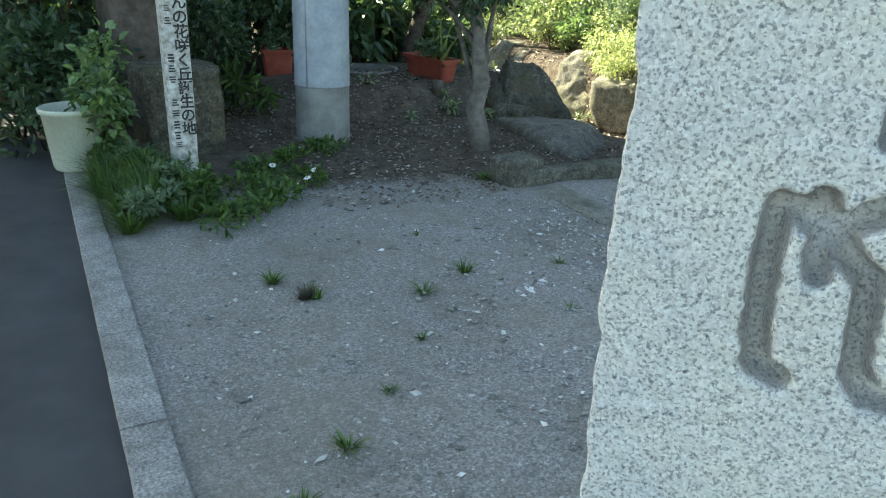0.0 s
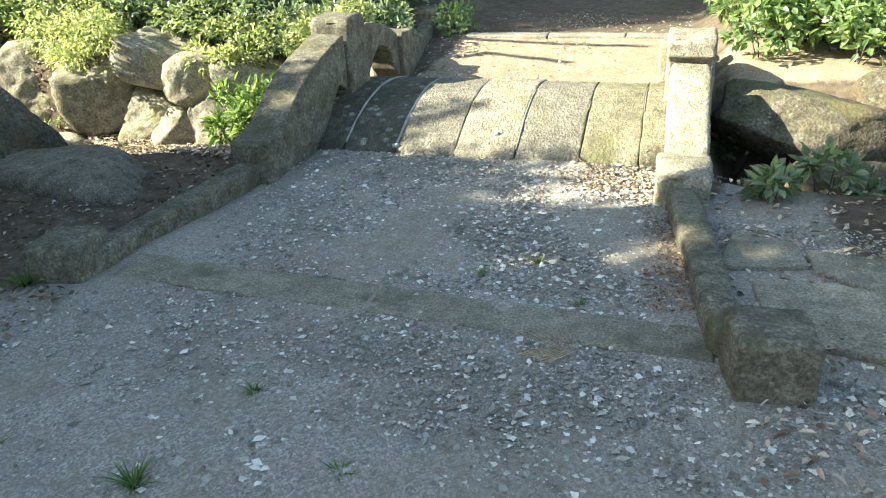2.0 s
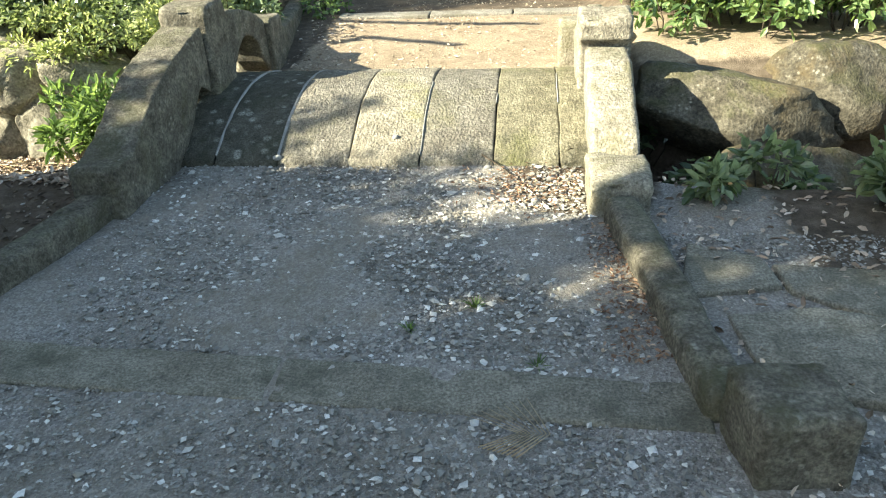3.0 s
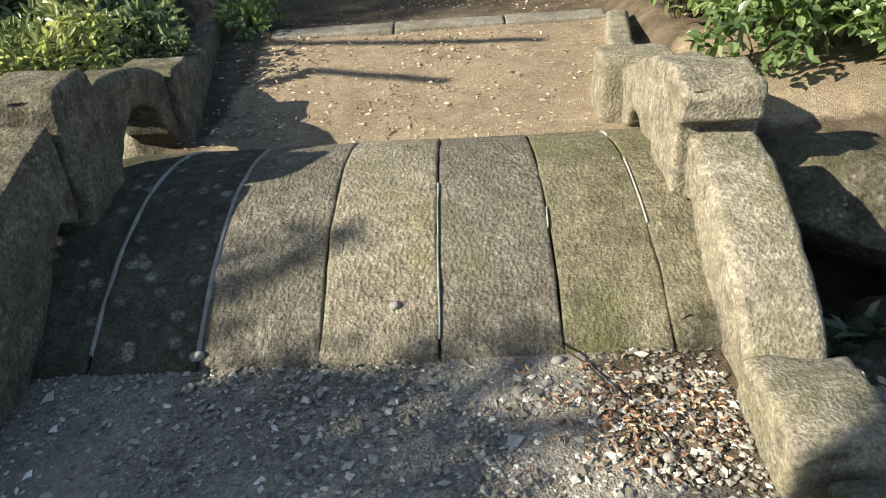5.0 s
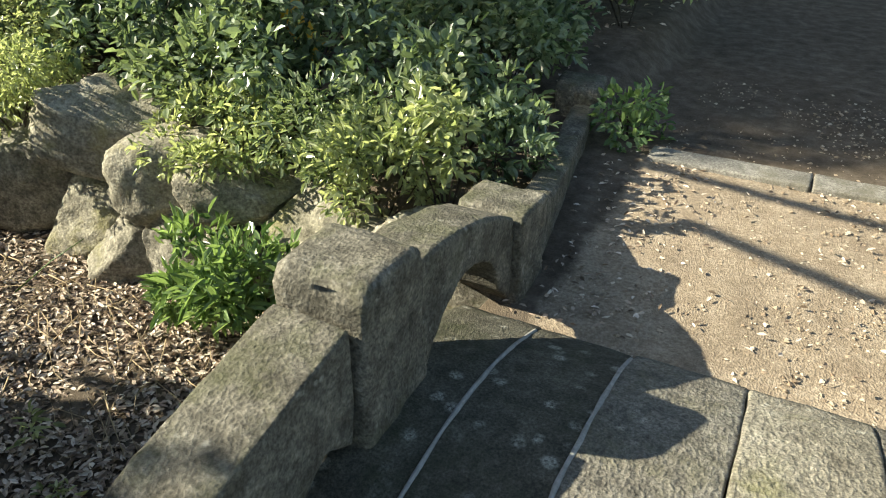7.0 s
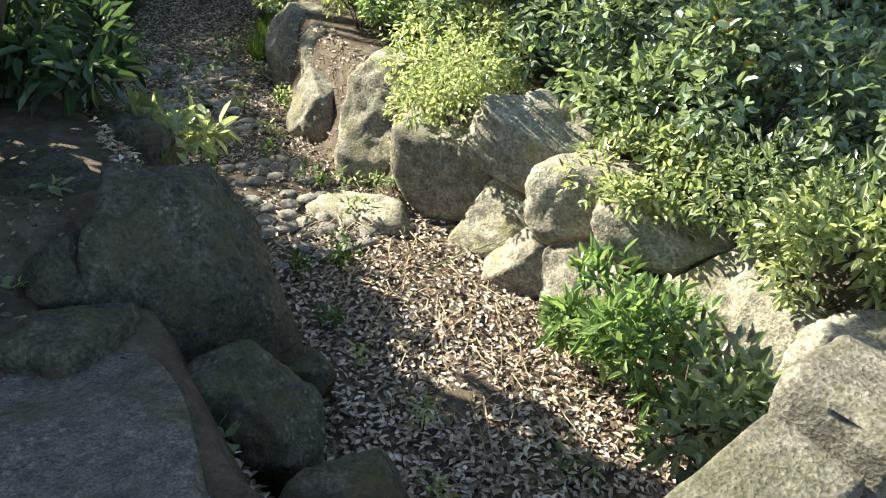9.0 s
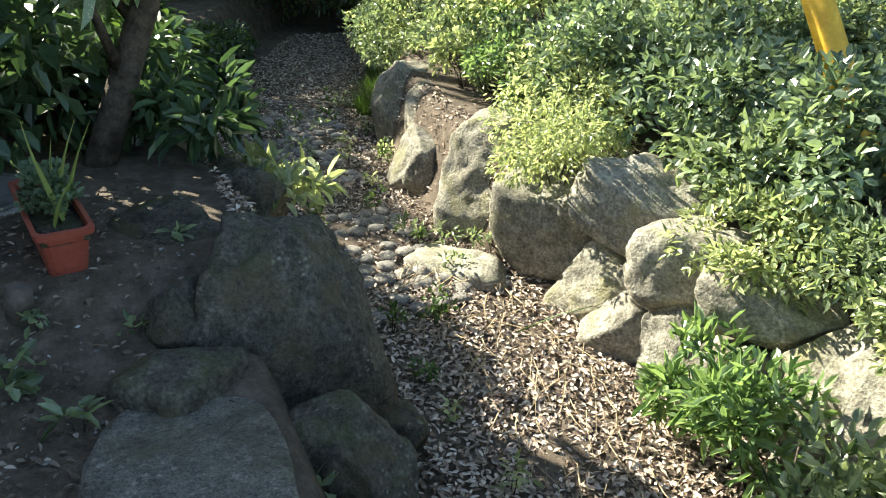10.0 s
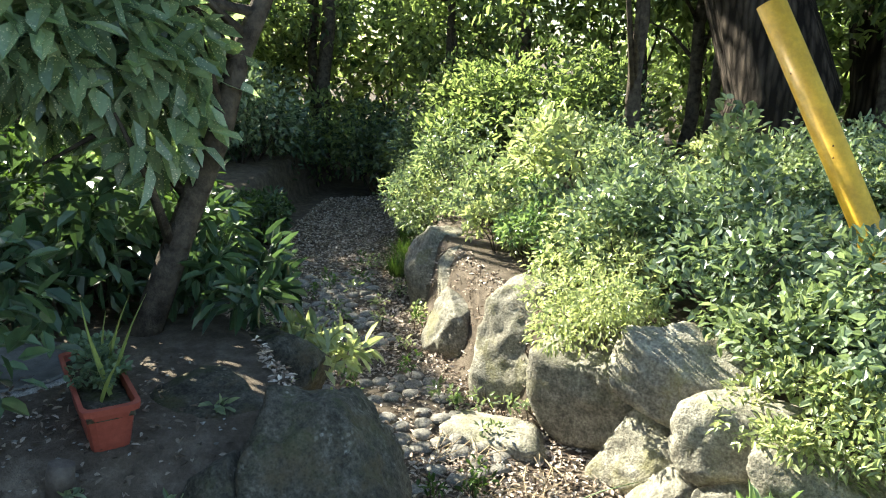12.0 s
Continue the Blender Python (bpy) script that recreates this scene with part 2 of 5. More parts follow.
M_ASPHALT = plain_mat("asphalt", (0.06, 0.063, 0.067), (0.085, 0.087, 0.09), 3, 0.9, 0.2, 320, 0.6)
M_POLE = plain_mat("concrete_pole", (0.20, 0.20, 0.19), (0.33, 0.33, 0.32), 5, 0.85, 0.25, 90, 0.2)
M_SLEEVE = plain_mat("grey_pole_sleeve", (0.28, 0.31, 0.34), (0.40, 0.43, 0.46), 6, 0.6, 0.35, 40, 0.1)
M_POST = plain_mat("flaking_white_paint", (0.30, 0.27, 0.23), (0.74, 0.73, 0.70), 26, 0.8, 0.2, 70, 0.5)
M_INK = plain_mat("black_ink", (0.03, 0.03, 0.03), (0.07, 0.07, 0.065), 30, 0.8, 0.2, 90, 0.2)
M_BARK = plain_mat("dark_bark", (0.035, 0.028, 0.022), (0.11, 0.09, 0.07), 14, 0.95, 0.1, 55, 1.0)


def furrowed_bark(name, dark, light):
    """Old bark: long upright furrows with darker bottoms."""
    m, nt, ln, p = node_mat(name, 0.95, 0.1)
    geo = nt.new("ShaderNodeNewGeometry")
    mp = nt.new("ShaderNodeMapping")
    ln.new(geo.outputs["Position"], mp.inputs["Vector"])
    mp.inputs["Scale"].default_value = (1.0, 1.0, 0.16)
    ridge = voronoi(nt, ln, 14, mp.outputs["Vector"]).outputs["Distance"]
    grain = noise_tex(nt, ln, 30, 6, 0.7, mp.outputs["Vector"])
    h = mix(nt, ln, 0.4, ridge, grain)
    ln.new(ramp(nt, ln, h, [(0.25, light), (0.6, dark)]), p.inputs["Base Color"])
    inv = ramp(nt, ln, h, [(0.2, (1, 1, 1)), (0.7, (0, 0, 0))])
    bump(nt, ln, p, inv, 1.0, 0.05)
    return m


M_FURROW = furrowed_bark("furrowed_bark", (0.014, 0.011, 0.009), (0.085, 0.068, 0.054))
M_BARKPALE = plain_mat("grey_bark", (0.11, 0.095, 0.08), (0.23, 0.205, 0.175), 14, 0.95, 0.1, 60, 0.8)
M_TERRA = plain_mat("red_plastic", (0.26, 0.055, 0.035), (0.36, 0.085, 0.055), 9, 0.55, 0.4, 60, 0.1)
M_CREAM = plain_mat("pale_green_plastic", (0.50, 0.52, 0.42), (0.60, 0.62, 0.50), 5, 0.5, 0.4, 60, 0.05)
M_YELLOW = plain_mat("yellow_paint", (0.58, 0.32, 0.018), (0.76, 0.45, 0.035), 9, 0.45, 0.5, 40, 0.15)
M_RUST = plain_mat("rust", (0.06, 0.03, 0.015), (0.16, 0.08, 0.04), 30, 0.9, 0.2, 80, 0.4)
M_IRON = plain_mat("grey_iron_lid", (0.12, 0.115, 0.105), (0.20, 0.19, 0.175), 12, 0.8, 0.3, 120, 0.5)
M_WOOD = plain_mat("weathered_wood", (0.07, 0.055, 0.045), (0.15, 0.125, 0.105), 10, 0.9, 0.2, 70, 0.6)
M_TWIG = plain_mat("dry_straw", (0.30, 0.23, 0.14), (0.48, 0.39, 0.26), 20, 0.9, 0.2, 90, 0.2)
M_PETAL = plain_mat("white_petals", (0.78, 0.78, 0.74), (0.86, 0.86, 0.82), 40, 0.7, 0.2, 90, 0.1)
M_SHRUB = leaf_mat("bright_shrub_leaves", (0.065, 0.105, 0.05), (0.24, 0.295, 0.18), 0.44, 0.27, None, 0.8)
M_SHRUB2 = leaf_mat("glossy_dark_leaves", (0.038, 0.07, 0.04), (0.195, 0.255, 0.16), 0.40, 0.27, None, 0.85)
M_VIVID = leaf_mat("vivid_green_leaves", (0.055, 0.11, 0.042), (0.21, 0.30, 0.135), 0.42, 0.27, None, 0.8)
M_YOUNG = leaf_mat("young_yellow_green_leaves", (0.12, 0.165, 0.08), (0.42, 0.46, 0.28), 0.50, 0.3, None, 0.7)
M_AUCUBA = leaf_mat("spotted_laurel_leaves", (0.065, 0.115, 0.06), (0.27, 0.355, 0.215), 0.48, 0.28, (0.72, 0.70, 0.48), 0.9)
M_REDLEAF = leaf_mat("red_brown_leaves", (0.12, 0.05, 0.03), (0.34, 0.14, 0.08), 0.4, 0.4)
# Foliage standing in shade gets this darker copy; the shade is in its colour.
M_SHADE = leaf_mat("shade_toned_leaves", (0.018, 0.04, 0.018), (0.075, 0.125, 0.06), 0.30, 0.3, None, 0.6)
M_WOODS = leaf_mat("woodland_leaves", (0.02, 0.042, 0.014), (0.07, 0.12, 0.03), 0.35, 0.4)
# Lit copy of the woodland leaves, sunlight put into the paler colour.
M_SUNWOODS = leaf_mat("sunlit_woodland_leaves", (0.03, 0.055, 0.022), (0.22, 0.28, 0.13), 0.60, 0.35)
M_GRASS = leaf_mat("grass_blades", (0.035, 0.07, 0.015), (0.10, 0.17, 0.04), 0.3, 0.5)
M_GREYGREEN = leaf_mat("grey_green_leaves", (0.07, 0.11, 0.06), (0.15, 0.21, 0.12), 0.25, 0.6)
M_STRAP = leaf_mat("striped_strap_leaves", (0.10, 0.15, 0.04), (0.28, 0.33, 0.10), 0.25, 0.4)
M_LITTER = island_mat("dead_leaves", [(0.0, (0.10, 0.07, 0.045)), (0.35, (0.34, 0.26, 0.20)), (0.7, (0.54, 0.445, 0.355)), (1.0, (0.76, 0.68, 0.59))], 0.7)
M_DULL_LITTER = island_mat("dull_dead_leaves", [(0.0, (0.05, 0.038, 0.027)), (0.5, (0.15, 0.115, 0.085)), (0.85, (0.27, 0.22, 0.17)), (1.0, (0.46, 0.40, 0.33))], 0.8)
M_NEEDLES = island_mat("red_brown_leaf_mould", [(0.0, (0.11, 0.065, 0.045)), (0.5, (0.27, 0.165, 0.11)), (0.85, (0.42, 0.30, 0.21)), (1.0, (0.62, 0.52, 0.40))], 0.8)
M_PEBBLE = island_mat("pebbles", [(0.0, (0.15, 0.142, 0.125)), (0.4, (0.25, 0.238, 0.212)), (0.75, (0.34, 0.33, 0.305)), (1.0, (0.55, 0.54, 0.51))], 0.85)
M_COARSE = island_mat("crushed_stones", [(0.0, (0.13, 0.124, 0.11)), (0.35, (0.24, 0.23, 0.208)), (0.65, (0.36, 0.35, 0.325)), (0.85, (0.62, 0.61, 0.58)), (1.0, (0.80, 0.79, 0.76))], 0.85)
M_SANDSTONE = island_mat("sandy_pebbles", [(0.0, (0.22, 0.16, 0.11)), (0.5, (0.40, 0.32, 0.23)), (1.0, (0.62, 0.54, 0.43))], 0.9)
M_COBBLE = stone_mat("cobble_stone", (0.14, 0.132, 0.116), (0.225, 0.213, 0.19), (0.33, 0.312, 0.28), 70, None, None, 0.5, 0.0)


# ---- helpers of this scene ----
def part(name, bm, material, parent=None, label=""):
    """Links a bmesh as one mesh object, under a thing or a part."""
    me = bpy.data.meshes.new(name)
    bm.to_mesh(me)
    bm.free()
    me.materials.append(material)
    ob = new(name, me)
    if parent is not None:
        ob.parent = parent
    if label:
        ob["label"] = label
    return ob


def from_arrays(name, verts, faces, material, parent=None, label="", smooth=False):
    me = bpy.data.meshes.new(name)
    me.from_pydata(verts, [], faces)
    me.materials.append(material)
    if smooth:
        me.polygons.foreach_set("use_smooth", [True] * len(me.polygons))
    ob = new(name, me)
    if parent is not None:
        ob.parent = parent
    if label:
        ob["label"] = label
    return ob


def smoothed(ob):
    ob.data.polygons.foreach_set("use_smooth", [True] * len(ob.data.polygons))
    return ob


def empty(name, label, category, group="", kind=""):
    return tagged(new(name), label, category, group, kind)


def fbm(v, scale, octaves=4):
    return noise.fractal(Vector(v) * scale, 1.0, 2.0, octaves)


def block_bm(x0, x1, y0, y1, z0, z1, bevel=0.015, step=0.0, amp=0.0):
    bm = bmesh.new()
    bmesh.ops.create_cube(bm, size=1)
    for v in bm.verts:
        v.co = Vector(((x0 + x1) / 2 + v.co.x * (x1 - x0), (y0 + y1) / 2 + v.co.y * (y1 - y0), (z0 + z1) / 2 + v.co.z * (z1 - z0)))
    finish(bm, bevel, step, amp)
    return bm


def finish(bm, bevel, step=0.0, amp=0.0, seed=0.0):
    """Rounds the edges, cuts a grid into the faces and wears the surface."""
    if bevel:
        sharp = [e for e in bm.edges if len(e.link_faces) == 2 and e.calc_face_angle(0) > 0.5]
        bmesh.ops.bevel(bm, geom=sharp, offset=bevel, segments=3, profile=0.6, affect="EDGES", clamp_overlap=True)
    if step:
        for axis in range(3):
            lo = min(v.co[axis] for v in bm.verts)
            hi = max(v.co[axis] for v in bm.verts)
            k = lo + step
            no = Vector((axis == 0, axis == 1, axis == 2))
            while k < hi - step * 0.3:
                bmesh.ops.bisect_plane(bm, geom=bm.verts[:] + bm.edges[:] + bm.faces[:], plane_co=no * k, plane_no=no, dist=1e-5)
                k += step
        bm.normal_update()
        moved = [(v, v.normal * (amp * fbm(v.co + Vector((seed, 0, 0)), 5.0) + amp * 0.5 * fbm(v.co + Vector((0, seed, 0)), 18.0))) for v in bm.verts]
        for v, d in moved:
            v.co += d
    for f in bm.faces:
        f.smooth = True


def profile_bm(outline, x0, x1, bevel=0.02, step=0.05, amp=0.006, seed=0.0):
    """A piece with the side outline [(y, z), ...], between x0 and x1."""
    bm = bmesh.new()
    a = [bm.verts.new((x0, y, z)) for y, z in outline]
    b = [bm.verts.new((x1, y, z)) for y, z in outline]
    n = len(outline)
    bm.faces.new(a)
    bm.faces.new(b[::-1])
    for i in range(n):
        bm.faces.new((a[i], b[i], b[(i + 1) % n], a[(i + 1) % n]))
    bmesh.ops.recalc_face_normals(bm, faces=bm.faces[:])
    finish(bm, bevel, step, amp, seed)
    return bm


def rock_bm(size, seed, sub=4, flat=4, rough=0.05, power=2.6, cuts=()):
    """A boulder: a rounded block with some flat sides and an uneven skin."""
    rng = random.Random(seed)
    bm = bmesh.new()
    bmesh.ops.create_icosphere(bm, subdivisions=sub, radius=1)
    planes = []
    for _ in range(flat):
        n = Vector((rng.uniform(-1, 1), rng.uniform(-1, 1), rng.uniform(-0.6, 1))).normalized()
        planes.append((n, rng.uniform(0.62, 0.86)))
    planes += [(Vector(n).normalized(), c) for n, c in cuts]
    off = Vector((rng.uniform(-50, 50), rng.uniform(-50, 50), 0))
    for v in bm.verts:
        d = v.co.normalized()
        r = (abs(d.x) ** power + abs(d.y) ** power + abs(d.z) ** power) ** (-1 / power)
        p = d * r
        for n, c in planes:
            k = p.dot(n)
            if k > c:
                p -= n * (k - c) * 0.88
        p += d * (rough * 1.6 * fbm(p + off, 1.6, 3) + rough * fbm(p + off, 5.0, 4))
        v.co = Vector((p.x * size[0] / 2, p.y * size[1] / 2, p.z * size[2] / 2))
    for f in bm.faces:
        f.smooth = True
    return bm


def rock(name, at, size, seed, mat, label="", category="rock", turn=0, tilt=(0, 0), parent=None, group="", **kw):
    ob = part(name, rock_bm(size, seed, **kw), mat, parent, label if parent is None else "")
    ob.matrix_basis = pose(*at, tilt[0], tilt[1], turn)
    if parent is None:
        tagged(ob, label, category, group)
    return ob


LEAF = [(0, 0, 0), (0.32, 0.5, 0.10), (0.72, 0.38, 0.08), (1, 0, -0.05), (0.72, -0.38, 0.08), (0.32, -0.5, 0.10)]
LEAF_F = [(0, 3, 2, 1), (0, 5, 4, 3)]


def leaf_cloud(pos, away, length, width, droop=0.25, spread=0.9, seed=1):
    """Folded leaves at pos, pointing roughly away; arrays of vertices and faces."""
    rng = np.random.default_rng(seed)
    n = len(pos)
    axis = away + rng.normal(0, spread, (n, 3))
    axis[:, 2] -= droop
    axis /= np.linalg.norm(axis, axis=1)[:, None] + 1e-9
    up = np.array([0, 0, 1.0]) + rng.normal(0, 0.45, (n, 3))
    side = np.cross(axis, up)
    side /= np.linalg.norm(side, axis=1)[:, None] + 1e-9
    nor = np.cross(side, axis)
    L = length * rng.uniform(0.6, 1.25, n)
    W = width * rng.uniform(0.75, 1.2, n)
    t = np.array(LEAF)
    v = pos[:, None, :] + axis[:, None, :] * (t[None, :, 0, None] * L[:, None, None]) + side[:, None, :] * (t[None, :, 1, None] * W[:, None, None]) + nor[:, None, :] * (t[None, :, 2, None] * L[:, None, None])
    v = v.reshape(-1, 3)
    f = (np.arange(n)[:, None, None] * 6 + np.array(LEAF_F)[None]).reshape(-1, 4)
    return v, f


def crown_points(centre, radii, n, rng, clumps=14, hollow=0.55, low=-0.8, clump=0.42):
    """Points in uneven clumps near the surface of a crown, and the way out of it."""
    cs = []
    while len(cs) < clumps:
        d = rng.normal(0, 1, 3)
        d /= np.linalg.norm(d)
        if d[2] > low:
            cs.append(d * rng.uniform(hollow, 0.85))
    cs = np.array(cs)
    k = rng.integers(0, clumps, n)
    d = rng.normal(0, 1, (n, 3))
    d /= np.linalg.norm(d, axis=1)[:, None]
    p = cs[k] + d * (clump * rng.uniform(0.35, 1.0, n) ** 0.5 * rng.uniform(0.6, 1.2, clumps)[k])[:, None]
    away = d * 0.7 + p * 0.5
    return np.array(centre) + p * np.array(radii), away


def tube_into(bm, pts, r0, r1, sides=7):
    """Adds a tapered tube through pts to bm."""
    rings = []
    n = len(pts)
    for i, p in enumerate(pts):
        p = Vector(p)
        d = (Vector(pts[min(i + 1, n - 1)]) - Vector(pts[max(i - 1, 0)])).normalized()
        a = d.orthogonal().normalized()
        b = d.cross(a)
        r = r0 + (r1 - r0) * i / (n - 1)
        rings.append([bm.verts.new(p + (a * math.cos(t) + b * math.sin(t)) * r) for t in (2 * math.pi * k / sides for k in range(sides))])
    for q, w in zip(rings, rings[1:]):
        a0 = min(range(sides), key=lambda s: (w[s].co - q[0].co).length)
        for k in range(sides):
            f = bm.faces.new((q[k], q[(k + 1) % sides], w[(k + 1 + a0) % sides], w[(k + a0) % sides]))
            f.smooth = True
    bm.faces.new(rings[0][::-1])
    bm.faces.new(rings[-1])


def lathe_bm(prof, sides=32):
    """A turned shape from [(r, z), ...]."""
    bm = bmesh.new()
    rings = [[bm.verts.new((r * math.cos(2 * math.pi * k / sides), r * math.sin(2 * math.pi * k / sides), z)) for k in range(sides)] for r, z in prof]
    for a, b in zip(rings, rings[1:]):
        for k in range(sides):
            f = bm.faces.new((a[k], a[(k + 1) % sides], b[(k + 1) % sides], b[k]))
            f.smooth = True
    bm.faces.new(rings[0][::-1])
    bm.faces.new(rings[-1])
    return bm


# ---- the lie of the land ----
def smooth(a, b, v):
    t = np.clip((v - a) / (b - a), 0, 1)
    return t * t * (3 - 2 * t)


def stream_mid(x):
    return np.interp(x, [-30, -14, -12, -9, -7, -5, -3.5, -1.4, 1.2, 3, 8], [12, 5, 3.6, 1.9, 1.15, 0.95, 0.88, 0.72, 0.35, 0.1, -0.6])


def height(x, y):
    """Height of the ground at x, y (arrays)."""
    x = np.asarray(x, float)
    y = np.asarray(y, float)
    mid = stream_mid(x)
    d = y - mid
    far = smooth(0.0, 1.0, d)
    path = 0.07 + 0.05 * smooth(1.5, 3.0, y)
    bank = np.where(x < 0, 0.08 + 0.22 * smooth(2.0, 5.0, y), 0.26)
    onpath = smooth(-1.55, -1.25, x) * (1 - smooth(0.95, 1.25, x))
    north = path * onpath + bank * (1 - onpath)
    south = 0.21 * smooth(-3.35, -3.85, x) * smooth(-3.2, -1.4, y) * (1 - 0.9 * smooth(-4.9, -6.2, x) * smooth(-1.6, -0.5, y))
    base = south * (1 - far) + north * far
    bed = np.where(x < 0, -0.62, -0.36)
    wn = np.interp(x, [-12, -7, -5.2, -4.7, -4.2, -3.4, -2.5, -1.4], [1.3, 0.9, 0.72, 0.80, 1.0, 1.08, 1.18, 1.1])
    ws = np.interp(x, [-12, -9, -7, -5.5, -4.6, -4.2, -3.7, -3.3, -2.4, -1.9, -1.4], [1.6, 1.35, 1.12, 1.02, 0.92, 0.88, 0.90, 1.05, 1.05, 0.85, 0.6])
    w = np.where(d > 0, wn, ws)
    w = np.where(x > 0, 0.5, w)
    ditch = 1 - smooth(w - 0.14, w + 0.12, np.abs(d))
    ditch *= (1 - onpath) * smooth(-17.0, -13.5, x)
    return base * (1 - ditch) + bed * ditch


def ground_z(x, y):
    return float(height(np.array([x]), np.array([y]))[0])


def axis_steps(lo, hi, fine_lo, fine_hi, step):
    inner = np.arange(fine_lo, fine_hi + step / 2, step)
    a = fine_lo - np.geomspace(step * 2, fine_lo - lo, 26)
    b = fine_hi + np.geomspace(step * 2, hi - fine_hi, 26)
    return np.concatenate([a[::-1], inner, b])


gx = axis_steps(-400, 400, -13.5, 3.2, 0.06)
gy = axis_steps(-400, 400, -4.6, 5.2, 0.06)
GX, GY = np.meshgrid(gx, gy, indexing="ij")
GZ = height(GX, GY)
rel = np.array([0.014 * noise.fractal(Vector((a * 1.7, b * 1.7, 0)), 1, 2, 3) + 0.006 * noise.fractal(Vector((a * 7, b * 7, 3)), 1, 2, 3) for a, b in zip(GX.ravel(), GY.ravel())]).reshape(GX.shape)
GZ = GZ + rel * np.where(GZ < -0.3, 2.2, 1.0)
road_side = GY < -4.156 - 0.0585 * (GX + 0.95)
GZ = np.where(road_side, -0.03, GZ)
nx, ny = GX.shape
idx = np.arange(nx * ny).reshape(nx, ny)
quads = np.stack([idx[:-1, :-1], idx[1:, :-1], idx[1:, 1:], idx[:-1, 1:]], -1).reshape(-1, 4)
ground = from_arrays("ground", np.stack([GX, GY, GZ], -1).reshape(-1, 3).tolist(), quads.tolist(), M_GROUND, smooth=True)
tagged(ground, "bare earth, gravel and sandy path around a dry stream bed", "ground", kind="structure")
corner = np.hypot((GX - 0.74) / 0.42, (GY + 0.22) / 0.42) + rel * 12
gravel_mask = smooth(-2.3, -1.3, GX - 0.25 * (GY + 2.5)) * (1 - smooth(0.1, 0.35, GY)) * (1 - smooth(1.3, 1.7, GX) * smooth(-2.2, -1.6, GY)) * smooth(0.55, 1.15, corner)
sand_mask = smooth(-1.2, -0.9, GX) * (1 - smooth(0.95, 1.15, GX)) * smooth(0.9, 1.1, GY) * (1 - 0.85 * smooth(2.9, 3.1, GY)) + smooth(1.0, 1.3, GX) * smooth(0.9, 1.2, GY) * (1 - smooth(1.8, 2.4, GY))
for name, arr in (("gravel", gravel_mask), ("sand", sand_mask)):
    at = ground.data.attributes.new(name, "FLOAT", "POINT")
    at.data.foreach_set("value", np.clip(arr, 0, 1).ravel().astype(np.float32))

# ---- the stone bridge ----
DECK_Y0, DECK_Y1 = -0.06, 1.36


def deck_z(y):
    """The hump of the bridge: an arc over its length."""
    t = (y - 0.70) / 0.76
    return 0.225 - 0.205 * t * t


bridge = empty("stone_bridge", "small humped stone bridge of long weathered slabs", "bridge")
JOINTS = [-1.32, -1.02, -0.70, -0.345, 0.0, 0.355, 0.665, 0.90]


def slab_bm(x0, x1, seed):
    bm = bmesh.new()
    n, m = 34, 10
    rng = random.Random(seed)
    dz = rng.uniform(-0.006, 0.006)
    rows = []
    for i in range(n + 1):
        y = DECK_Y0 + (DECK_Y1 - DECK_Y0) * i / n + rng.uniform(-0.004, 0.004)
        row = []
        for j in range(m + 1):
            u = (0, 0.012, 0.035, 0.2, 0.35, 0.5, 0.65, 0.8, 0.965, 0.988, 1)[j]
            x = x0 + (x1 - x0) * u + (0.008 * fbm((x0 * 9, y * 4, 1), 1.0, 3) if j in (0, m) else 0)
            edge = -0.007 if j in (0, m) else (-0.0015 if j in (1, m - 1) else 0.0)
            row.append(bm.verts.new((x, y, deck_z(y) + dz + edge + 0.006 * fbm((x * 9, y * 9, seed), 1.0, 4))))
        rows.append(row)
    for i in range(n):
        for j in range(m):
            bm.faces.new((rows[i][j], rows[i][j + 1], rows[i + 1][j + 1], rows[i + 1][j]))
    rim = [r[0] for r in rows] + rows[-1][1:] + [r[-1] for r in rows[-2::-1]] + rows[0][-2:0:-1]
    low = [bm.verts.new((v.co.x, v.co.y, v.co.z - 0.16)) for v in rim]
    for i in range(len(rim)):
        k = (i + 1) % len(rim)
        bm.faces.new((rim[i], rim[k], low[k], low[i]))
    bmesh.ops.recalc_face_normals(bm, faces=bm.faces[:])
    for f in bm.faces:
        f.smooth = True
    return bm


# The two left slabs carry shade in their darker stone.
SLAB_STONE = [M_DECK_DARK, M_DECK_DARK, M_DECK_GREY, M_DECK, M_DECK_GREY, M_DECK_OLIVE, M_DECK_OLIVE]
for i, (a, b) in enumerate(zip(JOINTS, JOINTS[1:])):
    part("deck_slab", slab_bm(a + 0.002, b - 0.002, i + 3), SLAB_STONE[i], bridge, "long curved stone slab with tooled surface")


def joint_bm(x, y0, y1, w):
    bm = bmesh.new()
    rows = []
    for i in range(25):
        y = y0 + (y1 - y0) * i / 24
        ww = w * (0.75 + 0.5 * noise.noise(Vector((x * 20, y * 9, 0))))
        z = deck_z(y)
        xx = x + 0.006 * noise.noise(Vector((x * 7, y * 6, 4)))
        rows.append([bm.verts.new((xx + s * ww, y, z - 0.012 + (0.0155 if abs(s) < 0.6 else -0.004))) for s in (-1, -0.5, 0.5, 1)])
    for a, b in zip(rows, rows[1:]):
        for k in range(3):
            f = bm.faces.new((a[k], a[k + 1], b[k + 1], b[k]))
            f.smooth = True
    return bm


